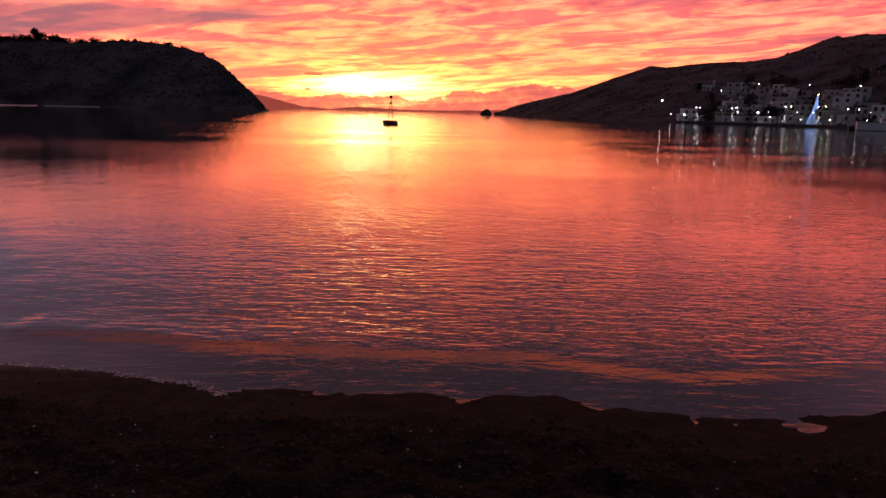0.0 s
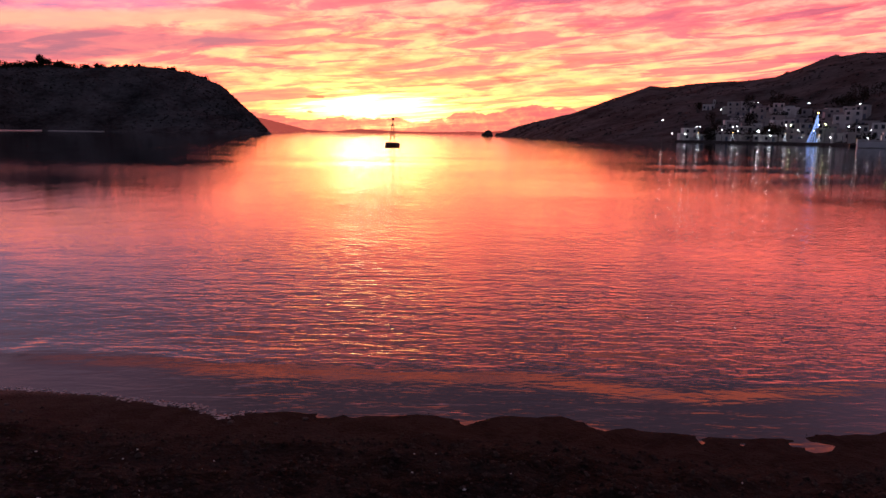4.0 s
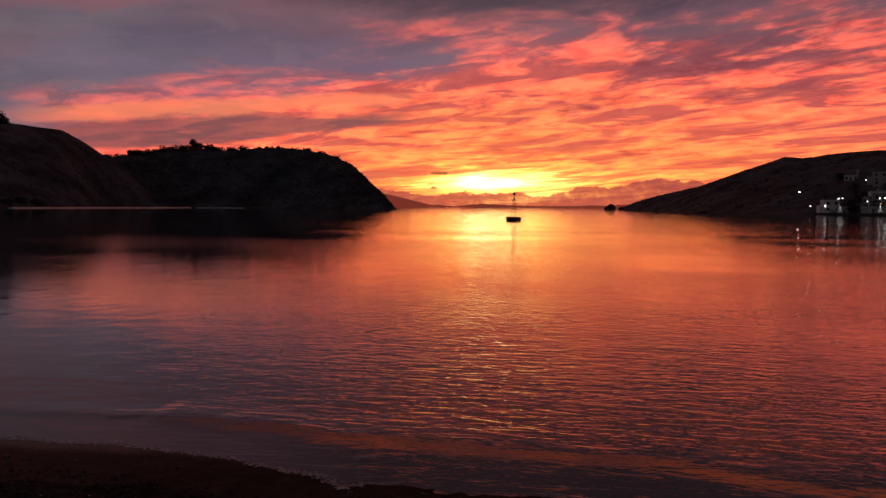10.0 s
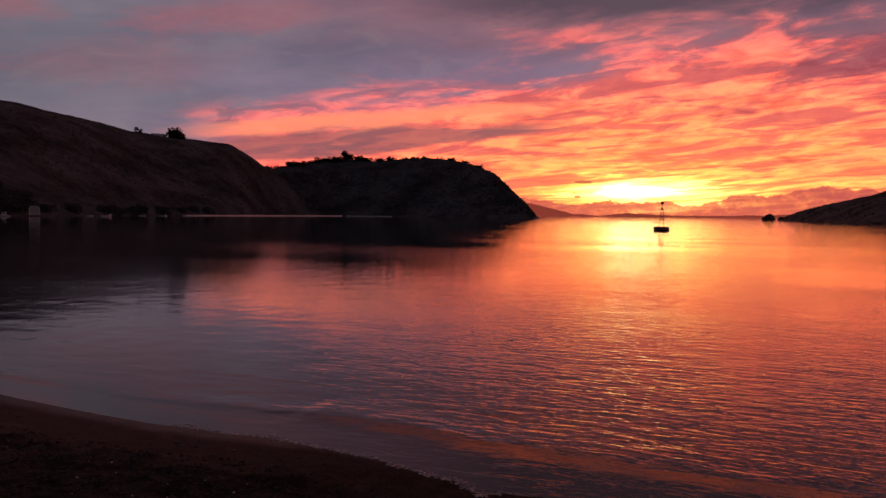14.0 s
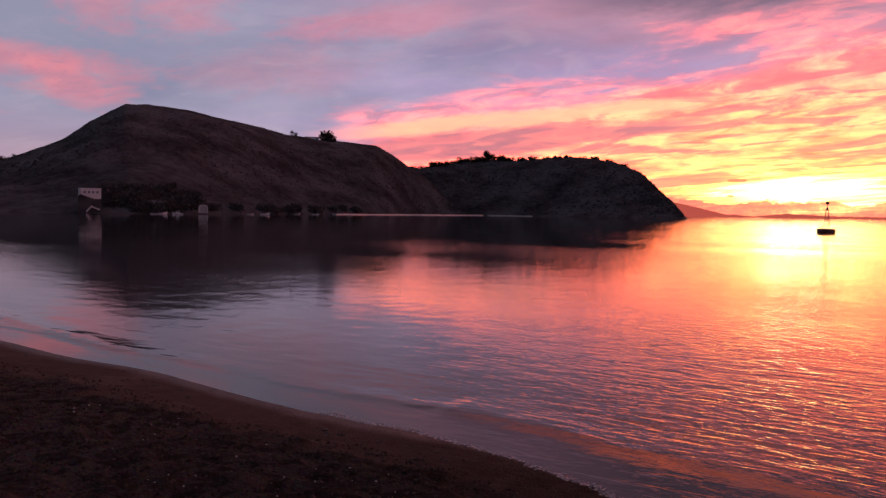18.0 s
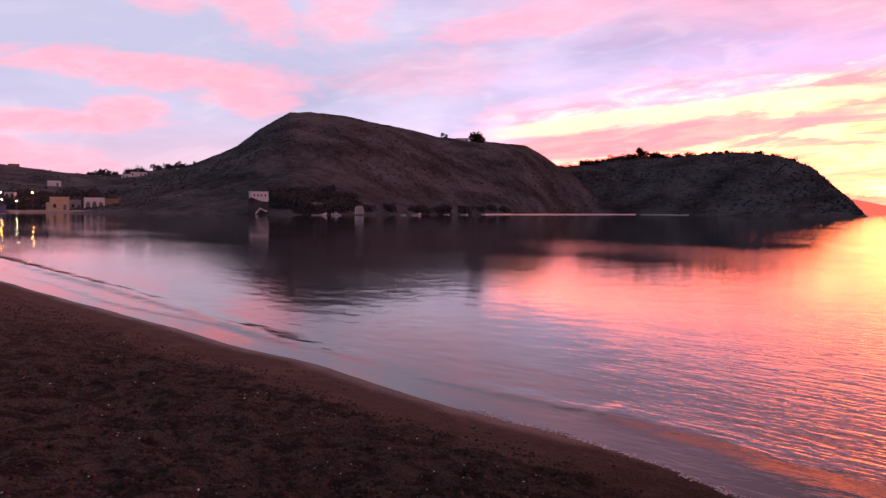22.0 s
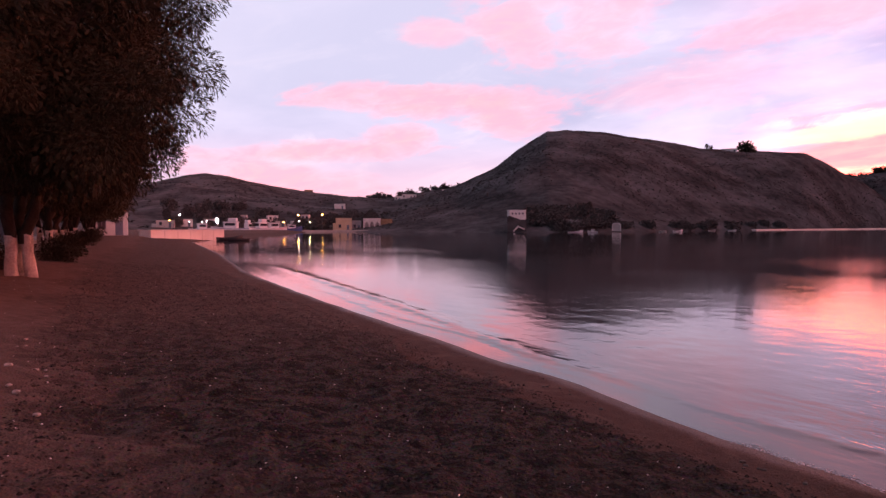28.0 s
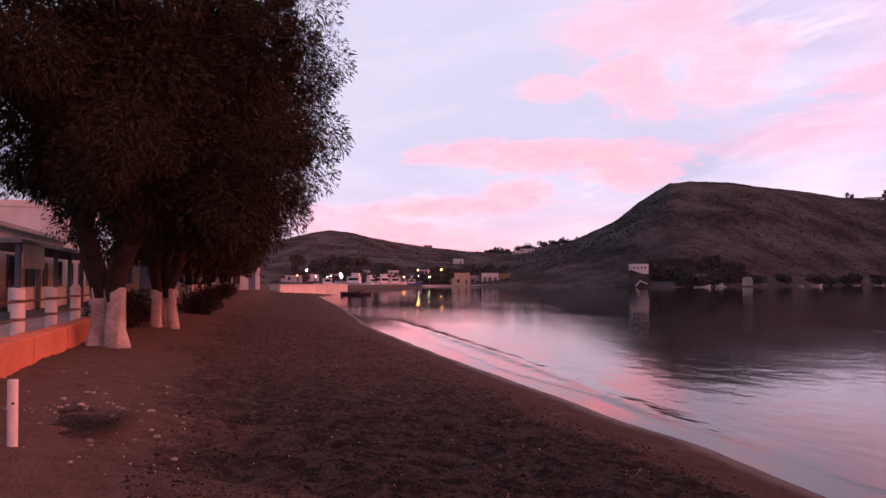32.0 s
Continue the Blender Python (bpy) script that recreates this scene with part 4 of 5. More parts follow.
# ---- boats ----
def hull_mesh(length, beam, depth, sheer=0.5, sections=11, transom=0.7):
    bm = B()
    rows = []
    for i in range(sections):
        f = i / (sections - 1)
        wide = beam / 2 * (transom + (1 - transom) * math.sin(min(1, f / 0.45) * math.pi / 2)) * (1 - max(0, (f - 0.5) / 0.5) ** 2.2)
        rise = sheer * (max(0, f - 0.3) / 0.7) ** 2 + 0.12 * (1 - f) ** 2
        x = -length / 2 + length * f
        keel = -0.35 * depth + (0.9 * depth * max(0, (f - 0.85) / 0.15) ** 2)
        wide = max(wide, 0.03)
        rows.append([bm.verts.new(p) for p in ((x, -wide, depth + rise), (x, -wide * 0.86, 0.1 + rise * 0.4), (x, 0, keel),
                                               (x, wide * 0.86, 0.1 + rise * 0.4), (x, wide, depth + rise))])
    for a, b in zip(rows, rows[1:]):
        for k in range(4):
            bm.faces.new((a[k], a[k + 1], b[k + 1], b[k]))
    bm.faces.new(rows[0])
    for a, b in zip(rows, rows[1:]):
        p = [bm.verts.new(v.co - Vector((0, 0, 0.14)) - Vector((0, v.co.y * 0.05, 0))) for v in (a[0], a[4], b[4], b[0])]
        bm.faces.new(p)
    return bm


def boat(at, length, beam, depth, label, hull=None, cabin=True, mast=0.0, sheer=0.5, name="boat", stripe=None, fly=False, group=""):
    ob = thing(name, label, "boat", at, group)
    part("hull", hull_mesh(length, beam, depth, sheer), hull or HULLWHITE, ob)
    rub = B()
    for sgn in (-1, 1):
        tube(rub, [(-length / 2, sgn * beam * 0.36, depth * 0.88 + 0.1), (-length * 0.1, sgn * beam * 0.5, depth * 0.88), (length * 0.2, sgn * beam * 0.47, depth * 0.9 + sheer * 0.12),
                   (length * 0.47, sgn * beam * 0.08, depth * 0.9 + sheer * 0.85)], 0.05, 6)
    part("rubbing_strake", rub, stripe or TEAK, ob)
    if cabin:
        c = box(B(), -length * 0.18, length * 0.16, -beam * 0.3, beam * 0.3, depth * 0.8, depth + 1.4, 0.12)
        cab = part("cabin", c, HULLWHITE, ob)
        part("cabin_roof", box(B(), -length * 0.21, length * 0.19, -beam * 0.34, beam * 0.34, depth + 1.405, depth + 1.5, 0.03), HULLWHITE, ob)
        for sgn in (-1, 1):
            part("side_window", box(B(), -length * 0.14, length * 0.12, sgn * beam * 0.3 - 0.02, sgn * beam * 0.3 + 0.02, depth + 0.6, depth + 1.2), PANE, cab)
        part("windscreen", box(B(), length * 0.155, length * 0.165, -beam * 0.25, beam * 0.25, depth + 0.6, depth + 1.25), PANE, cab)
        if fly:
            part("flybridge", box(B(), -length * 0.16, length * 0.05, -beam * 0.26, beam * 0.26, depth + 1.505, depth + 2.3, 0.1), HULLWHITE, ob)
    if mast:
        part("mast", tube(B(), [(length * 0.05, 0, depth * 0.5), (length * 0.05, 0, mast)], [0.07, 0.04], 8), STEEL, ob)
        part("boom", tube(B(), [(length * 0.05, 0, depth + 1.5), (-length * 0.35, 0, depth + 1.6)], 0.04, 6), STEEL, ob)
    return ob


# ---- lamps ----
def lamp_post(at, top, bulb, label, size=0.22, arm=0.8, group="", sink=1.0):
    """A post with an arm, a lamp head and its glowing bulb; top is the lamp's height over the post's foot."""
    ob = thing("street_lamp", label, "street lamp", at, group)
    part("pole", tube(B(), [(0, 0, -sink), (0, 0, 0.3), (0, 0, top + 0.15)], [0.10, 0.075, 0.05], 8), STEEL, ob)
    part("arm", tube(B(), [(0, 0, top + 0.05), (0, -arm * 0.5, top + 0.22), (0, -arm, top + 0.2)], 0.035, 6), STEEL, ob)
    part("lamp_head", box(B(), -0.14, 0.14, -arm - 0.3, -arm + 0.2, top + 0.12, top + 0.24, 0.03), STEEL, ob)
    part("bulb", ball(B(), (0, -arm - 0.05, top - 0.02), size, 2, 0.8), bulb, ob, "glowing lamp")
    return ob


# ================= the bay =================
def navigation_buoy(at):
    ob = thing("navigation_buoy", "dark red steel navigation buoy with lattice tower and topmark", "buoy", at)
    fl = B()
    n = 14
    prof = [(0.85, -0.55), (1.22, -0.25), (1.30, 0.10), (1.30, 0.52), (1.18, 0.62), (0.55, 0.66)]
    rings = [[fl.verts.new((r * math.cos(k * math.tau / n), r * math.sin(k * math.tau / n), z)) for k in range(n)] for r, z in prof]
    for a, b in zip(rings, rings[1:]):
        for k in range(n):
            fl.faces.new((a[k], a[(k + 1) % n], b[(k + 1) % n], b[k]))
    fl.faces.new(rings[-1])
    fl.faces.new(rings[0][::-1])
    part("float", fl, BUOYPAINT, ob)
    fender = B()
    tube(fender, [(1.33 * math.cos(k * math.tau / 24), 1.33 * math.sin(k * math.tau / 24), 0.3) for k in range(25)], 0.07, 6, False)
    part("fender_ring", fender, STEEL, ob)
    for k in range(4):
        a = math.tau * k / 4 + 0.5
        part("tower_leg", tube(B(), [(0.62 * math.cos(a), 0.62 * math.sin(a), 0.6), (0.20 * math.cos(a), 0.20 * math.sin(a), 3.5)], 0.045, 6), BUOYPAINT, ob)
    for z, r in ((1.25, 0.53), (2.0, 0.42), (2.75, 0.31), (3.5, 0.22)):
        br = B()
        ps = [Vector((r * math.cos(math.tau * k / 4 + 0.5), r * math.sin(math.tau * k / 4 + 0.5), z)) for k in range(5)]
        for p, q in zip(ps, ps[1:]):
            tube(br, [p, q], 0.028, 5)
        part("tower_ring", br, BUOYPAINT, ob)
    for k in range(4):
        a, b = math.tau * k / 4 + 0.5, math.tau * (k + 1) / 4 + 0.5
        part("cross_brace", tube(B(), [(0.53 * math.cos(a), 0.53 * math.sin(a), 1.25), (0.31 * math.cos(b), 0.31 * math.sin(b), 2.75)], 0.024, 5), BUOYPAINT, ob)
    part("platform", tube(B(), [(0, 0, 3.48), (0, 0, 3.56)], 0.34, 10), STEEL, ob)
    lan = part("lantern", tube(B(), [(0, 0, 3.55), (0, 0, 3.85), (0, 0, 3.95)], [0.14, 0.14, 0.06], 10), STEEL, ob)
    part("lantern_cage", tube(B(), [(0, 0, 3.94), (0, 0, 4.5)], 0.03, 6), STEEL, lan)
    part("topmark", tube(B(), [(0, 0, 4.38), (0, 0, 4.42), (0, 0, 4.82), (0, 0, 4.86)], [0.05, 0.24, 0.24, 0.05], 10), BUOYPAINT, ob, "cylindrical topmark")
    return ob


navigation_buoy(pose(*polar(4.05, 117), 0.0, 1.2, 0.6, 20) @ Matrix.Scale(0.92, 4))

# islet and far shores at the bay's mouth
def rock_islet(at, w, h, label, seed):
    bm = B()
    bmesh.ops.create_icosphere(bm, subdivisions=4, radius=1.0)
    for v in bm.verts:
        k = 1 + 0.35 * noise.noise(v.co * 1.7 + Vector((seed, 0, 0))) + 0.18 * noise.noise(v.co * 5 + Vector((0, seed, 0)))
        v.co = Vector((v.co.x * w / 2, v.co.y * w / 2.4, v.co.z * h)) * k
    ob = part("rock_islet", bm, ROCK)
    ob.matrix_basis = at
    return tagged(ob, label, "islet")


rock_islet(pose(*polar(-3.35, 960), -1.5), 16, 8.0, "small dark rocky islet off the point", 3)
rock_islet(pose(*polar(-4.35, 930), -2), 16, 5.5, "low dark skerry beside the point", 8)
rock_islet(pose(*polar(-9.9, 446), -1.2), 10, 2.6, "low dark rocks at the waterline below the hill", 12)
FARHILL = Hill([(8.3, 2900, 3000, -0.1), (8.9, 2900, 3050, 0.05), (10.0, 2900, 3100, 0.14), (10.6, 2900, 3100, 0.12), (11.2, 2900, 3150, 0.3), (12.3, 2900, 3200, 0.55), (13.2, 2900, 3250, 0.78), (14.2, 2900, 3300, 1.0),
                (16, 2900, 3400, 1.3)], 2.0, 71)
FARHILL.mesh("far_island", "distant island beyond the headland, its haze a faint red glow", DISTANT, 0.08, 24)
SKYLINE = Hill([(-10, 4300, 4400, 0.0), (-7, 4300, 4400, 0.16), (-5, 4300, 4400, 0.30), (-3, 4300, 4400, 0.2), (0, 4300, 4400, 0.12), (3, 4300, 4400, 0.1), (5.5, 4300, 4400, 0.2), (6.6, 4300, 4400, 0.28), (8, 4300, 4400, 0.1),
                (9, 4300, 4400, 0.0)], 3.0, 83)
SKYLINE.mesh("horizon_islands", "far islands along the sea horizon, their haze a faint red glow", DISTANT, 0.08, 16)

scrub_cover("headland_scrub", HEADLAND, 3600, 5, 1.7, 1.06, "dark low scrub over the headland")
scrub_cover("big_hill_scrub", BIGHILL, 6500, 6, 1.1, 0.98, "dry low scrub over the broad hill")
scrub_cover("inland_scrub", INLAND, 5200, 7, 1.7, 1.03, "dark scrub and bushes on the hills behind the village")
scrub_cover("town_hill_scrub", TOWNHILL, 3000, 8, 2.0, 1.03, "dark scrub over the hillside above the town")

# trees against the sky
far_tree("skyline_tree", 31, facing(41.15, 492, BIGHILL.up(41.15, 492) - 1.2), 6.2, 10.5, "round-crowned pine standing on the hill's crest", 0.1, 700)
far_tree("skyline_tree", 32, facing(43.65, 483, BIGHILL.up(43.65, 483) - 1.6), 4.0, 5.0, "small dark tree beside the hilltop villa", 0.0, 400)
for i in range(17):
    a = 60.8 + 0.55 * i + 0.25 * math.sin(i * 5.1)
    d = lerp_rows(INLAND.rows, a)[1] - 6
    far_tree("ridge_bush", 700 + i, facing(a, d, INLAND.up(a, d) - 1.4), 3.6 + 1.6 * math.sin(i * 2.7), 9 + 3 * math.sin(i * 1.9), "dark bush on the ridge behind the village", 0.0, 420, "bushes on the inland ridge", GROVE)
far_tree("headland_tree", 33, facing(28.4, 614, HEADLAND.up(28.4, 614) - 1.2), 7.0, 9.0, "bushy tree rising above the headland's crest", 0.02, 900)
for i, (a, h) in enumerate(((26.9, 4), (27.7, 4.5), (29.6, 4.5), (30.4, 4), (31.6, 3.5), (32.6, 4.5), (33.6, 3.5), (25.0, 3.5), (22.3, 3.0), (24.0, 3), (19.2, 2.8), (20.3, 3.2), (21.2, 2.8), (23.1, 3.2), (25.9, 3.6), (27.3, 3.8), (29.0, 4.2), (31.0, 3.8), (32.1, 3.6), (34.3, 3.2), (18.1, 2.6))):
    d = lerp_rows(HEADLAND.rows, a)[1]
    far_tree("crest_bush", 40 + i, facing(a, d, HEADLAND.up(a, d) - 2.2), h * 0.9, h * 2.6, "dark bush on the headland's crest", 0.0, 420, "bushes on the headland crest")
house(facing(42.25, 488, BIGHILL.up(42.25, 488) - 1.9), 9, 7, 1, label="low white villa on the hill's crest", name="hilltop_villa", seed=3)
rng = random.Random(58)
for i in range(46):
    a = rng.choice((rng.uniform(50.2, 56.7), rng.uniform(50.2, 56.7), rng.uniform(38.0, 50.0)))
    dd = rng.uniform(5, 34) if a > 50 else rng.uniform(6, 13)
    h = rng.uniform(2.0, 3.3) * (1.0 if a > 50 else 0.75)
    f = lerp_rows(BIGHILL.rows, a)[0]
    far_tree("shore_tree", 60 + i, facing(a, f + dd, BIGHILL.up(a, f + dd) - 0.3), h, h * rng.uniform(2.2, 3.4), "dark dense tree at the foot of the hill", 0.05, 420, "trees at the foot of the big hill", GROVE)


def shore_house():
    f = 238
    ob = thing("waterside_house", "small white house on a dark overgrown base above the water", "house", facing(57.9, f + 4, 4.3, 8))
    part("wall", box(B(), -2.8, 2.8, 0, 5, -0.1, 3.0, 0.06), WHITEWASH, ob)
    part("roof", box(B(), -2.9, 2.9, -0.08, 5.1, 3.003, 3.22, 0.04), WHITEWASH, ob)
    for x in (-1.7, -0.55, 0.6, 1.75):
        window_part(ob, x, 1.75, 0.34, 0.5, -0.02)
    st = B()
    box(st, -2.9, 2.9, -0.2, 5.2, -5.2, -0.003, 0.1)
    part("stone_base", st, SCRUB, ob, "dark overgrown retaining base")
    slope = B()
    front = [slope.verts.new((x, -0.9, z)) for x, z in ((-3.6, -4.2), (2.85, -4.2), (2.75, -0.7), (-2.95, 1.25), (-3.5, 0.7))]
    back = [slope.verts.new((x, -0.06, z)) for x, z in ((-3.6, -4.2), (2.85, -4.2), (2.75, -0.65), (-2.95, 1.35), (-3.5, 0.8))]
    slope.faces.new(front)
    slope.faces.new(back[::-1])
    for k in range(5):
        slope.faces.new((front[k - 1], back[k - 1], back[k], front[k]))
    part("stair_parapet", slope, SCRUB, ob, "dark sloping overgrown parapet")
    stair = B()
    for k in range(6):
        box(stair, -1.5 + 0.26 * k, -1.22 + 0.26 * k, -1.5, -0.92, -4.0 + 0.3 * k, -3.5 + 0.3 * k)
    for k in range(7):
        box(stair, 0.08 + 0.3 * k, 0.36 + 0.3 * k, -1.5, -0.92, -2.6 - 0.13 * k, -2.2 - 0.13 * k)
    part("whitewashed_stair", stair, WHITEWASH, ob)


shore_house()


def boat_shed(at):
    ob = thing("boat_shed", "small white vaulted boat shed at the waterline", "shed", at)
    shell = B()
    pts = [(-1.55, -1.0)] + [(1.55 * math.cos(a), 1.6 + 1.55 * math.sin(a)) for a in [math.pi - math.pi * k / 10 for k in range(11)]] + [(1.55, -1.0)]
    inner = [(x * 0.8, min(z, z * 0.88 + 0.05)) for x, z in pts]
    f0 = [shell.verts.new((x, 0, z)) for x, z in pts]
    f1 = [shell.verts.new((x, 4, z)) for x, z in pts]
    g0 = [shell.verts.new((x, 0, z)) for x, z in inner]
    g1 = [shell.verts.new((x, 0.6, z)) for x, z in inner]
    for k in range(len(pts) - 1):
        shell.faces.new((f0[k], f0[k + 1], f1[k + 1], f1[k]))
        shell.faces.new((f0[k + 1], f0[k], g0[k], g0[k + 1]))
        shell.faces.new((g0[k + 1], g0[k], g1[k], g1[k + 1]))
    shell.faces.new(f1)
    part("vault", shell, WHITEWASH, ob)
    part("shed_door", box(B(), -1.3, 1.3, 0.5, 0.62, -1.0, 2.95), CREAMGREY, ob)


boat_shed(facing(50.3, 250, 1.1) @ Matrix.Diagonal((0.95, 0.9, 0.66, 1.0)))
# long low quays along the foot of the hills
def quay(a0, d0, a1, d1, h, thick, label):
    x0, y0 = polar(a0, d0)
    x1, y1 = polar(a1, d1)
    n = max(2, int(math.hypot(x1 - x0, y1 - y0) / 12))
    ob = thing("shore_quay", label, "quay", kind="structure")
    dx, dy = (x1 - x0), (y1 - y0)
    le = math.hypot(dx, dy)
    ux, uy = dx / le, dy / le
    for k in range(n):
        f0, f1 = k / n, (k + 1) / n - 0.02 / n
        bm = box(B(), 0, le * (f1 - f0), -thick / 2, thick / 2, -1.6, h + 0.05 * math.sin(k * 2.3), 0.06)
        p = part("quay_block", bm, QUAYWHITE, ob)
        p.matrix_basis = Matrix.Translation((x0 + dx * f0, y0 + dy * f0, 0)) @ Matrix.Rotation(math.atan2(uy, ux), 4, "Z")


quay(40.5, 342, 36.5, 385, 0.4, 2.2, "long low pale concrete quay at the waterline")
quay(36.5, 385, 28.9, 500, 0.45, 2.2, "long low pale concrete quay at the waterline")
quay(28.4, 502, 24.9, 497, 0.35, 2.2, "short pale quay beside the headland")
boat(facing(53.4, 233, 0.05, 5) @ Matrix.Scale(0.5, 4), 9.5, 2.4, 0.5, "white wooden boat moored under the trees", cabin=False, sheer=1.3, mast=3.2, stripe=HULLBLUE)
boat(facing(52.1, 236, 0.05, 180) @ Matrix.Scale(0.48, 4), 6.5, 2.2, 0.7, "small white moored boat with low cabin", cabin=True, sheer=0.8)
boat(facing(46.9, 262, 0.05, 0) @ Matrix.Scale(0.4, 4), 6.0, 2.0, 0.6, "small white open boat at the waterline", cabin=False)
boat(facing(45.8, 256, 0.05, 10) @ Matrix.Scale(0.6, 4), 5.0, 1.9, 0.6, "small white dinghy with raised bow", cabin=False, sheer=0.9)
boat(facing(43.4, 300, 0.05, 0) @ Matrix.Scale(0.5, 4), 5.0, 1.9, 0.5, "small pale rowing boat near the quay", cabin=False)
boat(facing(42.0, 305, 0.05, 0) @ Matrix.Scale(0.6, 4), 5.0, 1.9, 0.5, "small pale rowing boat near the quay", cabin=False)
house(facing(53.6, 252, 1.0), 7, 4, 1, GREYWALL, "low grey stone hut under dark trees", "stone_hut", seed=4)

# ================= the village at the beach's end =================
def on_inland(az, d, dz=0.0, turn=0.0):
    return facing(az, d, max(0.7, INLAND.up(az, d)) + dz, turn)


house(on_inland(71.6, 306), 6.6, 6, 1, CREAM, "cream cubic quayside house with lower wing", "quayside_house", annex=1.2, seed=5, storey_h=4.6, cols=2)
house(on_inland(70.6, 309), 3.8, 5, 1, GREYWALL, "low grey house between two quayside buildings", "quayside_house", seed=6, storey_h=3.6)
arcade_house(on_inland(69.4, 305), 7.2, 6, 4.6, "white quayside building with three pointed arches")
house(on_inland(68.25, 306), 4.8, 5, 1, OCHRE, "ochre stone building with a low roof beside the arcade", "quayside_house", seed=7, storey_h=4.2)
for i, (az, d, w, st) in enumerate(((75.15, 335, 5, 1), (74.6, 340, 3.6, 2), (73.95, 336, 5, 1), (76.5, 335, 4.5, 1), (77.6, 340, 4.5, 1), (78.9, 334, 5, 1), (80.0, 338, 4, 1), (81.6, 332, 5.5, 1),
                                    (83.4, 322, 6, 1), (84.8, 315, 7, 1), (77.0, 365, 5, 1), (79.4, 362, 5, 1))):
    house(on_inland(az, d, 0.0, (-1) ** i * 9.0), w, 5, st, CREAMGREY if i % 2 else WHITEWASH, "pale flat-roofed village house with dark windows", "village_house", "village houses", annex=1.8 if i % 3 == 0 else 0.0, seed=20 + i, storey_h=2.6)
house(on_inland(71.9, 470), 7, 6, 1, label="white flat house alone on the hillside", name="hillside_house", seed=40)
house(on_inland(66.45, 565, -0.3), 11, 7, 1, label="white villa just below the skyline", name="skyline_villa", annex=5, seed=41)
house(on_inland(67.35, 560, -0.3), 5, 5, 1, label="small white house beside the skyline villa", name="skyline_house", seed=42)
house(on_inland(63.6, 520, -0.5), 5, 5, 1, label="small white house under the ridge", name="hillside_house", seed=43)
house(on_inland(74.3, 680, -1.6), 8, 6, 1, OCHRE, "brown stone block on the ridge", "ridge_house", seed=44, storey_h=3.4, door=False)
rng = random.Random(77)
for i in range(64):
    az, d = rng.uniform(62.5, 85), rng.uniform(312, 400)
    far_tree("village_tree", 200 + i, on_inland(az, d), rng.uniform(2.5, 5.0), rng.uniform(5, 10), "dark garden tree among the village houses", 0.15, 320, "village trees", GROVE)

# harbour quay, boats
village_quay = thing("village_quay", "low concrete harbour quay", "quay", kind="structure")
for k in range(14):
    x0, y0 = polar(67.4 + k * 0.95, 300)
    x1, y1 = polar(67.4 + (k + 1) * 0.95 - 0.02, 300)
    p = part("quay_block", box(B(), 0, math.hypot(x1 - x0, y1 - y0), 0, 6, -2, 0.72, 0.05), CONCRETE, village_quay)
    p.matrix_basis = Matrix.Translation((x0, y0, 0)) @ Matrix.Rotation(math.atan2(y1 - y0, x1 - x0) + math.pi, 4, "Z") @ Matrix.Translation((-math.hypot(x1 - x0, y1 - y0), -6, 0))
boat(facing(75.6, 292, 0.1, 12), 8.5, 3.0, 1.3, "blue wooden fishing boat with wheelhouse and timber stern", HULLBLUE, True, 5.0, 1.2, "fishing_boat")
for i, (az, d, le, turn, fly, size) in enumerate(((76.95, 288, 7.2, 24, False, 1.5), (77.9, 284, 7.8, -140, True, 1.55), (78.85, 290, 6.4, 60, True, 1.45),
                                                  (80.15, 279, 8.8, 165, True, 1.65), (82.2, 286, 6.8, 18, False, 1.4))):
    boat(facing(az, d, 0.05, turn) @ Matrix.Scale(size, 4), le, le * 0.34, 0.95, "white motor boat moored in the harbour", fly=fly, name="motor_boat", group="moored motor boats", stripe=HULLRED if i == 0 else HULLBLUE, mast=0 if fly else 4.2)
boat(facing(80.2, 118, 0.0, 20) @ Matrix.Scale(0.72, 4), 5.6, 2.3, 0.6, "dark-hulled low cabin boat moored beside the jetty", HULLDARK, False, 0, 0.6, "cabin_boat", stripe=HULLDARK)
boat(facing(79.6, 115, 0.0, 200) @ Matrix.Scale(0.66, 4), 5.0, 2.0, 0.5, "dark low open boat beside the jetty", HULLDARK, False, 0, 0.4, "open_boat", stripe=HULLDARK)

jetty = thing("jetty", "pale rendered jetty wall at the end of the beach", "jetty")
jx0, jy0 = polar(86.2, 108)
jx1, jy1 = polar(81.0, 122)
jl = math.hypot(jx1 - jx0, jy1 - jy0)
jm = Matrix.Translation((jx0, jy0, 0)) @ Matrix.Rotation(math.atan2(jy1 - jy0, jx1 - jx0), 4, "Z")
for k in range(6):
    p = part("wall_bay", box(B(), jl * k / 6, jl * (k + 1) / 6 - 0.03, -1.0, 1.0, -1.0, 1.62, 0.05), QUAYWHITE, jetty)
    p.matrix_basis = jm
p = part("coping", box(B(), -0.1, jl + 0.1, -1.1, 1.1, 1.623, 1.74, 0.03), QUAYWHITE, jetty)
p.matrix_basis = jm

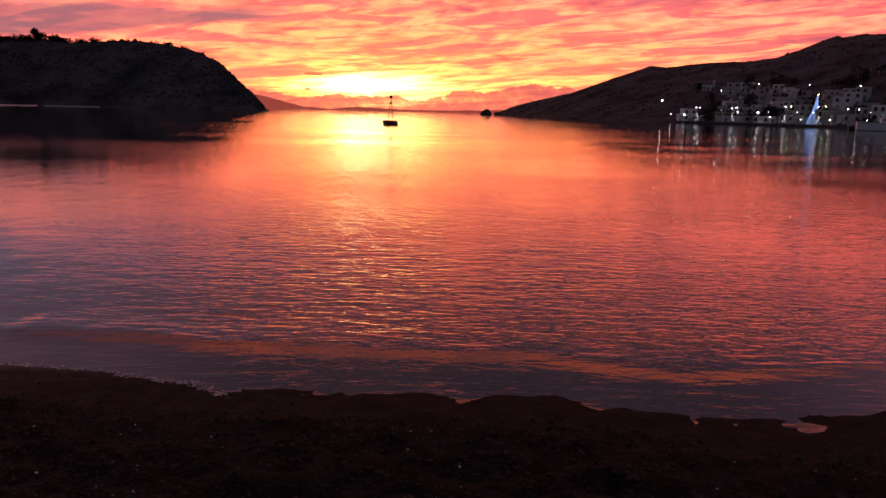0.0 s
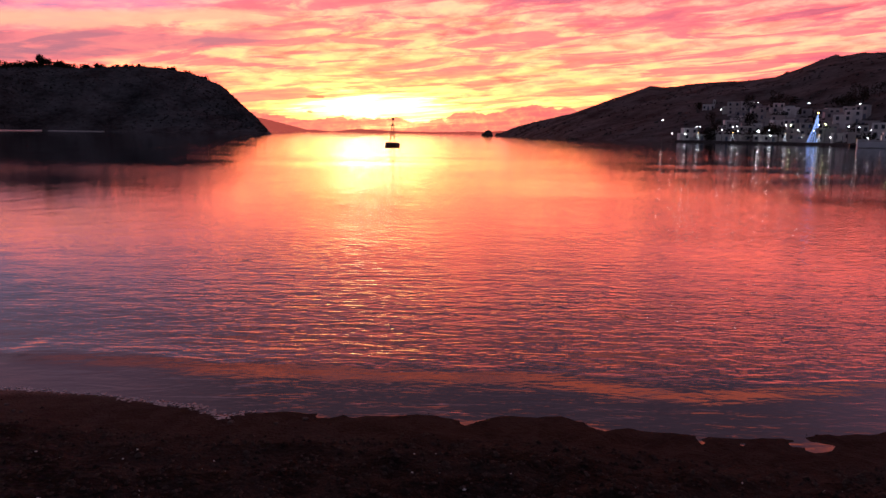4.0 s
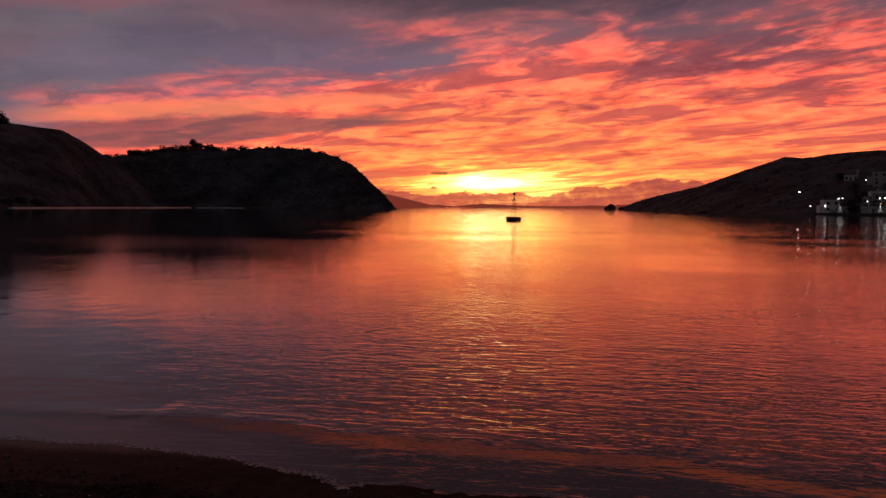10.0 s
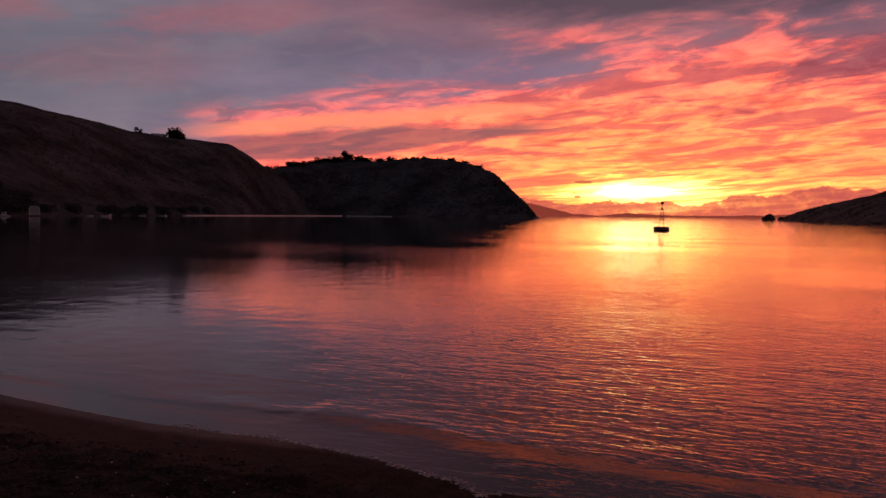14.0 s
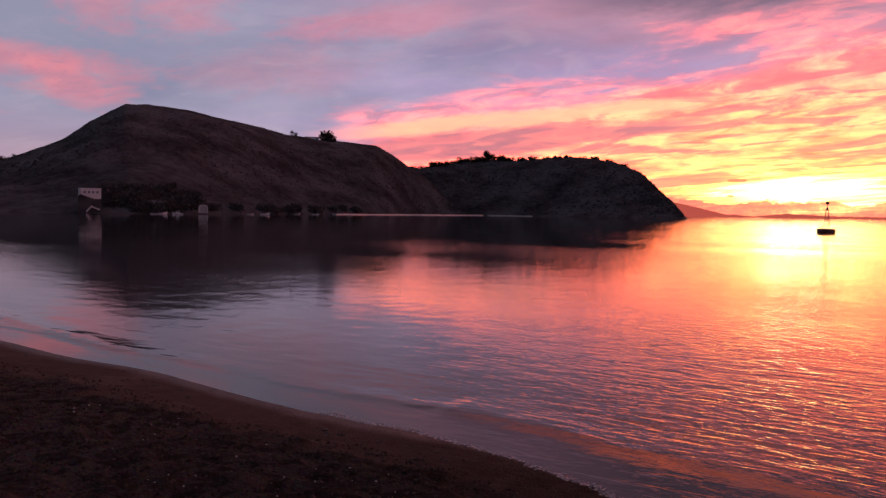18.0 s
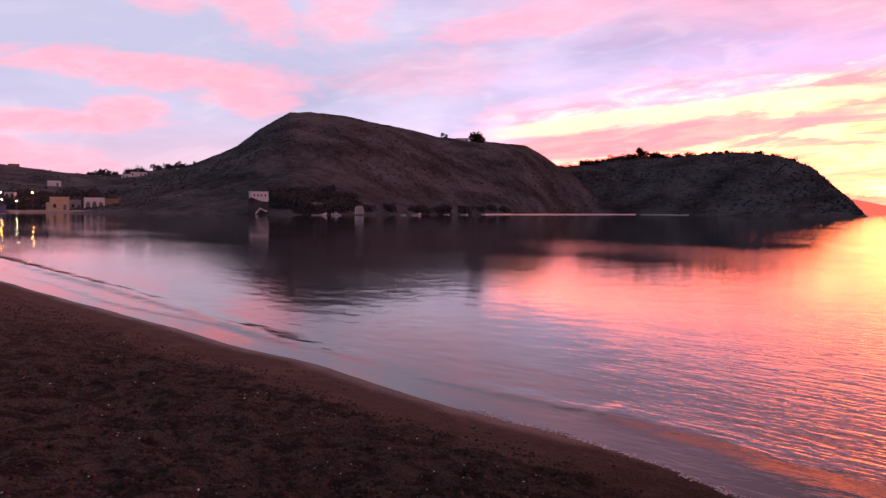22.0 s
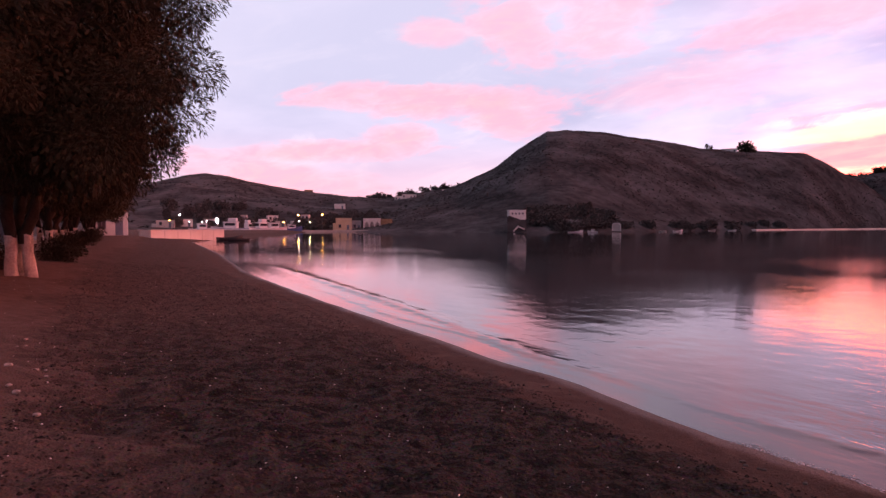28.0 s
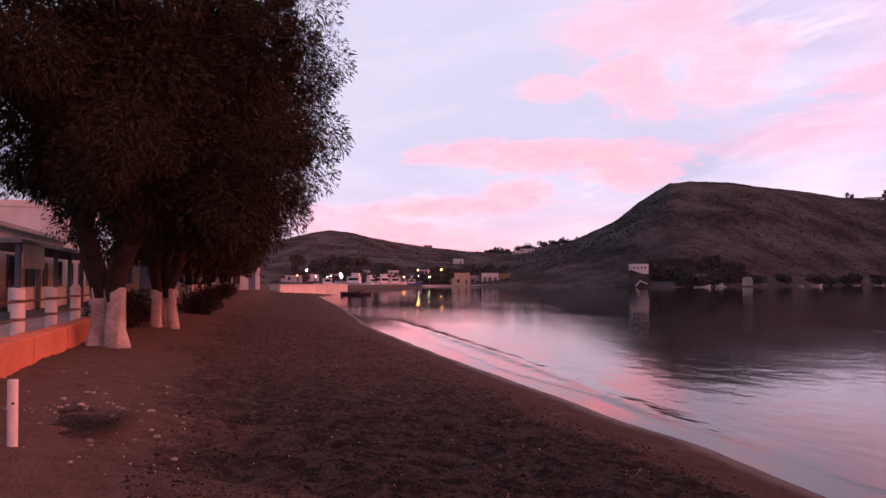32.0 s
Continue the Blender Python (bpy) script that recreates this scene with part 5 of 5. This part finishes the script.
# lamps of the village: bearing, distance, elevation, bulb
for az, d, el, bulb, size in ((75.1, 301, 0.92, WARMBULB, 0.34), (73.25, 301, 0.95, WARMBULB, 0.28), (76.2, 301, 0.35, WARMBULB, 0.25), (74.2, 301, 0.35, GREENBULB, 0.24), (75.05, 303, 0.45, WHITEBULB, 0.18),
                              (83.8, 300, 0.92, WHITEBULB, 0.38), (84.5, 300, 0.5, WARMBULB, 0.25), (83.1, 305, 0.42, WHITEBULB, 0.16), (79.0, 305, 0.35, WHITEBULB, 0.2), (81.9, 305, 0.42, WHITEBULB, 0.2), (82.2, 305, 0.4, WHITEBULB, 0.2)):
    x, y = polar(az, d)
    gz = 0.72
    z = EYE[2] + d * math.tan(radians(el))
    lamp_post(pose(x, y, gz, 0, 0, az), max(1.2, z - gz), bulb, "street lamp glowing on the harbour front", size, 0.5, "harbour street lamps")

# a lit ornament shaped like a sail
orn = thing("lit_ornament", "tall white illuminated sail ornament on the quay", "ornament", facing(81.15, 296, 2.6) @ Matrix.Scale(0.66, 4))
bm = B()
tube(bm, [(0.3 + 0.75 * math.sin(math.pi * f) * (1 if f < 1 else 0) - 0.5 * f, 0, 1.5 + 3.4 * f) for f in [k / 12 for k in range(13)]], 0.13, 6)
tube(bm, [(0.3 - 0.55 * math.sin(math.pi * f) - 0.5 * f, 0, 1.5 + 3.4 * f) for f in [k / 12 for k in range(13)]], 0.11, 6)
part("light_tubes", bm, WHITEBULB, orn, "glowing white light tubes")
part("ornament_frame", tube(B(), [(0.3, 0.1, -3.2), (0.3, 0.1, 5.0)], 0.06, 6), STEEL, orn)

# ================= the harbour town across the bay =================
def on_town(az, s, dz=0.0, turn=0.0):
    x, y, z = TOWNHILL.at(az, s)
    return pose(x, y, max(0.6, z) + dz, 0, 0, az + turn)


rng = random.Random(5)
tier = [(0.02, -18.3, -30.0, 17), (0.05, -19.8, -31.0, 16), (0.085, -21.0, -29.5, 13), (0.12, -21.2, -29.5, 12), (0.16, -21.2, -30, 11), (0.20, -21.0, -29.2, 9), (0.24, -20.9, -25.5, 6), (0.28, -20.9, -24.5, 4)]
k = 0
for s, a0, a1, n in tier:
    for i in range(n):
        az = a0 + (a1 - a0) * (i + 0.5) / n + rng.uniform(-0.18, 0.18)
        k += 1
        foot, crest, _ = lerp_rows(TOWNHILL.rows, az)
        w = rng.uniform(3.8, 7.0)
        # greyer renders among the white put the slope's shade into the walls
        house(on_town(az, s + rng.uniform(-.012, .012), 0.0, rng.uniform(-14, 14)), w, rng.uniform(5, 7), rng.choice((1, 1, 2)), rng.choice((WHITEWASH, CREAMGREY, CREAMGREY, GREYWALL)),
              "white cubic town house with dark windows on the slope", "town_house", "town houses", annex=rng.choice((0, 1.6, 2.2)), seed=100 + k, sink=4.0, storey_h=2.6)
# chapel above the town
chapel = house(on_town(-19.7, 0.33, 0.2), 6.5, 4.5, 1, label="small white chapel with bell gable above the town", name="chapel", seed=9, cols=3)
gable = B()
box(gable, 2.3, 2.7, 0.1, 0.7, 3.3, 5.4)
box(gable, 3.3, 3.7, 0.1, 0.7, 3.3, 5.4)
box(gable, 2.3, 3.7, 0.1, 0.7, 5.403, 5.9, 0.1)
part("bell_gable", gable, WHITEWASH, chapel)

town_quay = thing("town_quay", "dark stone quay along the town's waterfront", "quay", kind="structure")
for i in range(22):
    a0, a1 = -17.5 - i * 0.62, -17.5 - (i + 1) * 0.62 + 0.015
    d0, d1 = lerp_rows(TOWNHILL.rows, a0)[0] - 3, lerp_rows(TOWNHILL.rows, a1)[0] - 3
    (x0, y0), (x1, y1) = polar(a0, d0), polar(a1, d1)
    le = math.hypot(x1 - x0, y1 - y0)
    p = part("quay_block", box(B(), 0, le, 0, 9, -2, 0.9, 0.05), ROCK, town_quay)
    p.matrix_basis = Matrix.Translation((x0, y0, 0)) @ Matrix.Rotation(math.atan2(y1 - y0, x1 - x0), 4, "Z")

# waterfront lamps: bearing, elevation, size
LAMPS = [(-16.55, 1.25, 0.34), (-17.25, 0.28, 0.2), (-18.2, 0.28, 0.3), (-19.0, 0.8, 0.24), (-19.25, 0.8, 0.26), (-20.75, 0.6, 0.2), (-21.45, 0.8, 0.22), (-21.75, 0.85, 0.22), (-21.85, 0.52, 0.22), (-23.2, 0.52, 0.42),
         (-24.0, 0.22, 0.26), (-23.9, 0.6, 0.14), (-24.95, 0.95, 0.2), (-25.3, 0.98, 0.26), (-25.75, 0.6, 0.18), (-26.0, 0.1, 0.16), (-26.75, 0.6, 0.2), (-27.05, 1.0, 0.16), (-27.45, 1.05, 0.24), (-28.85, 0.9, 0.2), (-29.5, 0.85, 0.2),
         (-30.2, 0.7, 0.15), (-30.05, 0.15, 0.22), (-27.8, 0.15, 0.24), (-31.3, 1.25, 0.16), (-31.7, 1.3, 0.2), (-32.3, 1.0, 0.16)]
for i, (az, el, size) in enumerate(LAMPS):
    d = lerp_rows(TOWNHILL.rows, az)[0] + 3
    x, y = polar(az, d)
    z = EYE[2] + d * math.tan(radians(el))
    lamp_post(pose(x, y, 0.9, 0, 0, az), max(1.2, z - 0.9), GREENBULB if i in (13, 18, 24) else WHITEBULB, "white street lamp glowing on the town's waterfront", size * d / 320, 0.5, "waterfront street lamps", 0.5)
for az, s, up_, size in ((-20.6, 0.26, 3, 0.26), (-23.05, 0.29, 3, 0.24), (-26.3, 0.27, 3, 0.24), (-29.4, 0.22, 3, 0.3), (-29.0, 0.16, 3, 0.2), (-27.2, 0.2, 3, 0.18)):
    lamp_post(on_town(az, s), up_, WHITEBULB, "white lamp glowing among the upper houses", size, 0.4, "upper town lamps")


def light_cone(at, h, r, strings, glow, label, name, lean=0.0):
    """A festive cone of string lights hung from a pole."""
    ob = thing(name, label, "light decoration", at)
    part("pole", tube(B(), [(lean, 0, -1.0), (lean, 0, h)], [0.07, 0.04], 8), STEEL, ob)
    for k in range(strings):
        a = math.tau * k / strings
        part("light_string", tube(B(), [(lean, 0, h), (r * 0.42 * math.cos(a) + lean * 0.6, r * 0.42 * math.sin(a), h * 0.5), (r * math.cos(a), r * math.sin(a), 0.15)], 0.05 * h / 6, 5), glow, ob)
    part("star", ball(B(), (lean, 0, h + 0.2), 0.025 * h, 1), WARMBULB, ob, "small warm star")
    return ob


d = lerp_rows(TOWNHILL.rows, -26.9)[0]
light_cone(facing(-26.75, d + 1.5, 0.9), 10.5, 1.9, 14, STRINGBLUE, "tall cone of blue-white string lights on the quay", "light_tree", 0.9)
for az, h in ((-19.1, 3.0), (-21.5, 3.2), (-24.95, 2.9), (-27.1, 2.6), (-31.6, 3.4)):
    d = lerp_rows(TOWNHILL.rows, az)[0]
    light_cone(facing(az, d + 1.0, 1.2), h, 0.6, 6, STRINGWHITE, "small cone of white string lights on the quay", "small_light_tree")
boat(facing(-31.6, 225, 0.05, 8), 17, 4.8, 2.0, "large white motor yacht moored at the town quay", fly=True, name="motor_yacht", sheer=1.0)
boat(facing(-29.7, 240, 0.05, 10), 6, 2.2, 0.8, "small dark boat moored at the town quay", HULLDARK, True, 0, 0.5, "moored_boat")
rng = random.Random(9)
for i in range(58):
    az, s = rng.uniform(-33, -18.2), rng.uniform(0.0, 0.34)
    far_tree("town_tree", 300 + i, on_town(az, s), rng.uniform(4, 7), rng.uniform(4, 7), "dark tree between the town houses", 0.15, 200, "town trees")

# ================= the beach front =================
big = tamarisk(1, 2, 9.6, 4.2, 230000, 0.105, pose(-14.9, -2.1, ground_z(-14.9, -2.1)), "large tamarisk with two limewashed stems and drooping dark crown", "row of tamarisk trees")
tamarisk(2, 3, 8.6, 4.0, 110000, 0.14, pose(-21.4, -1.55, ground_z(-21.4, -1.55)), "tamarisk with limewashed leaning stems in the beach row", "row of tamarisk trees")
third = tamarisk(3, 2, 8.0, 3.9, 32000, 0.24, pose(-27.8, -1.9, ground_z(-27.8, -1.9)), "tamarisk with limewashed trunks in the beach row", "row of tamarisk trees")
rng = random.Random(3)
for i in range(12):
    x = -34.0 - 6.4 * i + rng.uniform(-0.8, 0.8)
    y = -1.5 + rng.uniform(-0.5, 0.5) + max(0.0, (-x - 55) * 0.05)
    src = third
    t = copy_thing(src, pose(x, y, ground_z(x, y), 0, 0, rng.uniform(0, 360)) @ Matrix.Scale(rng.uniform(0.82, 1.0), 4))
# shrubs at the trees' feet
for i, (x, y, h) in enumerate(((-20.6, -2.75, 0.9), (-23.4, -2.4, 0.9), (-30.5, -1.0, 0.9), (-36.5, -0.8, 1.0), (-42, -0.9, 0.9), (-52, -0.2, 1.0), (-64, 0.2, 1.1), (-78, 1.0, 1.2))):
    sh = thing("shrub", "dark low shrub at the foot of the tamarisks", "shrub", pose(x, y, ground_z(x, y)), "shrubs under the tamarisks")
    r2 = random.Random(500 + i)
    v, f = sprays(r2, [((r2.uniform(-.5, .5) * h, r2.uniform(-.5, .5) * h, r2.uniform(0.15, 0.7) * h), 0.38 * h) for _ in range(14)], 3600, 0.12, 0.03, 0.1, 1.0)
    raw("foliage", v, f, SHRUB, sh)

# low wall along the promenade, in cast lengths, its colour reddened for the sunset
wall = thing("beach_wall", "low beach wall below the promenade, coloured red as in sunset light", "wall", kind="structure")
for k in range(12):
    x1 = 5.0 - 2.4 * k
    z0 = ground_z(x1 - 1.2, -2.6)
    part("wall_length", box(B(), x1 - 2.39, x1, -3.0, -2.62, z0 - 0.3, 1.33, 0.03), WALLRED, wall)
part("wall_end", box(B(), -24.0, -23.815, -3.05, -2.57, 0.5, 1.4, 0.03), WALLRED, wall)
promenade = thing("pavement", "grey concrete promenade behind the beach wall", "pavement", kind="structure")
for k in range(20):
    part("slab", box(B(), 5 - 6.0 * (k + 1) + 0.02, 5 - 6.0 * k, -4.6, -3.003, 0.6, 1.24, 0.01), PAVING, promenade)
tagged(part("road", box(B(), -118, 30, -8.2, -4.603, 0.5, 1.12), ASPHALT), "blue-grey asphalt seafront road", "road", kind="structure")
post0 = None
for k in range(13):
    x = 3.4 - 2.4 * k
    m = pose(x, -3.22, 1.24)
    if post0 is None:
        post0 = thing("promenade_bollard", "round white-painted concrete bollard of the promenade railing", "bollard", m, "promenade bollards")
        part("shaft", tube(B(), [(0, 0, -0.1), (0, 0, 0.02), (0, 0, 0.70)], [0.125, 0.112, 0.108], 16), POSTPAINT, post0, smooth=False)
        part("cap", tube(B(), [(0, 0, 0.70), (0, 0, 0.75), (0, 0, 0.78)], [0.118, 0.118, 0.09], 16), POSTPAINT, post0)
        for z in (0.26, 0.56):
            part("pipe_collar", tube(B(), [(0, 0, z - 0.025), (0, 0, z + 0.025)], 0.116, 16), RAIL, post0)
    else:
        copy_thing(post0, m)
for k in range(12):
    x = 3.4 - 2.4 * k
    rail = thing("promenade_railing", "rusty pipe rails between white bollards", "railing", pose(x, -3.22, 1.24), "promenade railings")
    for z in (0.26, 0.56):
        part("pipe_rail", tube(B(), [(-0.117, 0, z), (-1.2, 0, z - 0.012), (-2.283, 0, z)], 0.02, 8), RAIL, rail)

post = thing("beach_post", "short round white plastic post standing in the sand", "post", pose(-6.42, -1.56, ground_z(-6.42, -1.56), 1.0, -1.0, 0))
part("pipe", tube(B(), [(0, 0, -0.25), (0, 0, 0.50)], 0.038, 18), POSTPAINT, post, smooth=False)
part("rim", tube(B(), [(0, 0, 0.50), (0, 0, 0.52)], [0.040, 0.037], 18), POSTPAINT, post)
part("bolt", tube(B(), [(0.034, 0.01, 0.34), (0.046, 0.012, 0.34)], 0.012, 8), STEEL, post)


def tavern():
    """A one-storey white seafront tavern with a posted porch."""
    ob = thing("tavern", "white one-storey seafront building with posted porch and canvas awning", "building", pose(-38, -9.2, 1.1))
    part("wall", box(B(), -10, 10, -6, 0, -0.6, 3.4, 0.04), WHITEWASH, ob)
    part("roof", box(B(), -10.3, 10.3, -6.3, 0.3, 3.403, 3.62, 0.03), ROOFTOP, ob)
    part("porch_roof", box(B(), -10.2, 10.6, 0.303, 2.7, 2.35, 2.52, 0.02), GREYWALL, ob, "dark flat porch roof")
    for k in range(8):
        part("porch_post", box(B(), -10 + 2.9 * k, -9.84 + 2.9 * k, 2.45, 2.61, -0.2, 2.35, 0.01), FRAME, ob, "thin dark porch post")
    for k in range(6):
        x = -8.6 + 3.2 * k
        if k % 3 == 1:
            part("door", box(B(), x - 0.5, x + 0.5, -0.02, 0.06, -0.1, 2.1), FRAME, ob)
        else:
            w = window_part(ob, x, 0.9, 1.4, 1.3, 0.04)
    for k in range(6):
        part("awning_panel", box(B(), 7.4 + 0.5 * k, 7.88 + 0.5 * k, 2.66, 2.70, 1.5 + 0.02 * (k % 2), 2.34), CANVAS, ob, "pale hanging canvas")
    low = B()
    for k in range(7):
        box(low, -9.9 + 2.9 * k, -7.2 + 2.9 * k, 2.2, 2.4, -0.2, 0.85, 0.03)
    part("porch_parapet", low, WHITEWASH, ob)


tavern()
house(pose(-57, -9.6, 1.1, 0, 0, 180), 12, 7, 2, label="white two-storey seafront house with dark windows", name="seafront_house", seed=61, sink=0.5)
house(pose(-73, -8.8, 1.1, 0, 0, 180), 12, 7, 1, label="white low seafront house behind the trees", name="seafront_house", seed=62, sink=0.5)
house(pose(-93, -6.0, 1.1, 0, 0, 180), 10, 7, 1, label="white low seafront house behind the trees", name="seafront_house", seed=63, sink=0.5)
hut = house(pose(-112, 3.0, 1.0, 0, 0, 90), 4.5, 4, 1, label="small white gabled hut at the end of the beach", name="beach_hut", seed=64, sink=0.6)
gb = B()
gv = [gb.verts.new(p) for p in ((-2.4, -0.1, 3.33), (2.4, -0.1, 3.33), (0, -0.1, 4.5), (-2.4, 4.1, 3.33), (2.4, 4.1, 3.33), (0, 4.1, 4.5))]
for f in ((0, 1, 2), (5, 4, 3), (0, 2, 5, 3), (2, 1, 4, 5), (1, 0, 3, 4)):
    gb.faces.new([gv[i] for i in f])
part("gable_roof", gb, TILE, hut)
kiosk = house(pose(-50, -5.4, 1.15, 0, 0, 90), 2.6, 2.6, 1, CREAM, "small kiosk with a tiled roof beside the promenade", "kiosk", seed=65, sink=0.3, storey_h=2.5)
kb = B()
kv = [kb.verts.new(p) for p in ((-1.6, -0.3, 2.95), (1.6, -0.3, 2.95), (1.6, 2.9, 2.95), (-1.6, 2.9, 2.95), (0, 1.3, 3.9))]
for f in ((3, 2, 1, 0), (0, 1, 4), (1, 2, 4), (2, 3, 4), (3, 0, 4)):
    kb.faces.new([kv[i] for i in f])
part("hipped_roof", kb, TILE, kiosk)
lamp_post(pose(-31.0, -4.0, 1.24, 0, 0, 0), 3.9, WHITEBULB, "white street lamp glowing behind the tamarisks", 0.14, 0.3, "", 0.2)

# ================= on the sand =================
def pebble_field(name, count, seed, size, box_xy, q_lo, q_hi, material, label, density=None):
    """Loose pebbles lying on the beach, low and irregular."""
    rng = random.Random(seed)
    verts, faces = [], []
    base = [Vector(p) for p in ((1, 0, 0), (0.3, 0.9, 0), (-0.8, 0.6, 0), (-0.8, -0.6, 0), (0.3, -0.9, 0), (0.1, 0.0, 1), (0, 0, -0.6))]
    tris = [(0, 1, 5), (1, 2, 5), (2, 3, 5), (3, 4, 5), (4, 0, 5), (1, 0, 6), (2, 1, 6), (3, 2, 6), (4, 3, 6), (0, 4, 6)]
    x0, x1, y0, y1 = box_xy
    made = 0
    while made < count:
        x, y = rng.uniform(x0, x1), rng.uniform(y0, y1)
        # thin out with distance from the camera's stand
        if rng.random() > min(1.0, (5.0 / (1.0 + math.hypot(x, y))) ** 1.3):
            continue
        q = shore(x) - y
        if not q_lo < q < q_hi:
            continue
        made += 1
        z = ground_z(x, y)
        r = size * rng.uniform(0.35, 1.0) * (1.6 if rng.random() < 0.06 else 1.0)
        a = rng.uniform(0, math.tau)
        fl, st = rng.uniform(0.4, 0.75), rng.uniform(0.55, 1.0)
        n = len(verts)
        for p in base:
            k = rng.uniform(0.8, 1.2)
            px, py = p.x * k, p.y * k * st
            verts.append((x + (px * math.cos(a) - py * math.sin(a)) * r, y + (px * math.sin(a) + py * math.cos(a)) * r, z + p.z * r * fl * k))
        faces += [(n + i, n + j, n + k2) for i, j, k2 in tris]
    return tagged(raw(name, verts, faces, material), label, "pebbles", kind="stuff")


pebble_field("gravel", 52000, 21, 0.022, (-34, 14, -6, 5.2), 0.85, 6.3, PEBBLE, "dark grey and brown gravel lying on the beach")
pebble_field("pale_pebbles", 1900, 22, 0.011, (-30, 12, -6, 4.6), 1.2, 9.0, SHELL, "scattered small pale pebbles and shell bits")
pebble_field("waterline_pebbles", 1600, 23, 0.011, (-30, 10, 3.0, 6.2), 0.02, 1.1, PEBBLE, "sparse pebbles on the wet sand")


def stone(x, y, r, seed, label, group, material=None):
    bm = B()
    bmesh.ops.create_icosphere(bm, subdivisions=2, radius=r)
    for v in bm.verts:
        v.co *= 1 + 0.3 * noise.noise(v.co * (1.6 / r) + Vector((seed, 0, 0)))
        v.co.z *= 0.55
    ob = part("stone", bm, material or ROCK, None, smooth=False)
    ob.matrix_basis = pose(x, y, ground_z(x, y) + r * 0.25, 0, 0, seed * 40)
    return tagged(ob, label, "stone", group)


rng = random.Random(31)
for cx, cy, n in ((-4.35, 5.05, 7), (-7.6, 5.3, 5), (-6.7, 5.25, 4), (-3.4, 5.0, 4), (-10.2, 5.35, 4), (-1.2, 4.9, 3)):
    for i in range(n):
        stone(cx + rng.gauss(0, 0.22), cy + rng.gauss(0, 0.06), rng.uniform(0.010, 0.028), rng.randrange(99), "dark wet stone at the water's edge", "stones at the water's edge")
for i in range(70):
    stone(-8.2 + rng.gauss(0, 1.0), -1.2 + rng.gauss(0, 0.42), 0.010 + 0.032 * rng.random() ** 2, rng.randrange(99), "pale grey stone in the sand near the post", "stones near the post", PALESTONE)
weed = thing("dried_seaweed", "dark patch of dried seaweed on the sand", "seaweed", pose(-7.5, -1.36, ground_z(-7.5, -1.36), 0, 0, 25))
r2 = random.Random(8)
v, f = sprays(r2, [((r2.gauss(0, 0.36), r2.gauss(0, 0.15), 0.02), 0.12) for _ in range(60)], 6000, 0.10, 0.016, 0.3, 1.0)
raw("strand_mat", [(p.x, p.y, max(0.0, p.z) * 0.15 + 0.004) for p in map(Vector, v)], f, WEED, weed)

# a thin broken edge of foam left by the last wavelet
def waterline(x):
    """Where the water meets the sand."""
    y = shore(x) + 0.15
    while ground_z(x, y) < water_z(x, y) and y > shore(x) - 1.2:
        y -= 0.02
    return y


rng = random.Random(91)
fv, ff = [], []
for i in range(1500):
    x = rng.uniform(-5.0, -1.2)
    if noise.noise((x * 1.3, 0, 61)) < rng.uniform(-0.2, 0.3):
        continue
    y = waterline(x) + 0.03 + rng.gauss(0, 0.03) + 0.04 * noise.noise((x * 2.2, 0, 66))
    z, r = max(ground_z(x, y), water_z(x, y), 0.0) + 0.003, rng.uniform(0.003, 0.011)
    n = len(fv)
    for k in range(6):
        a = math.tau * k / 6
        fv.append((x + 1.6 * r * math.cos(a), y + r * math.sin(a), z))
    fv.append((x, y, z + r * 0.5))
    ff += [(n + k, n + (k + 1) % 6, n + 6) for k in range(6)]
tagged(raw("foam_edge", fv, ff, FOAM, smooth=True), "thin white foam left along the water's edge", "foam", kind="stuff")
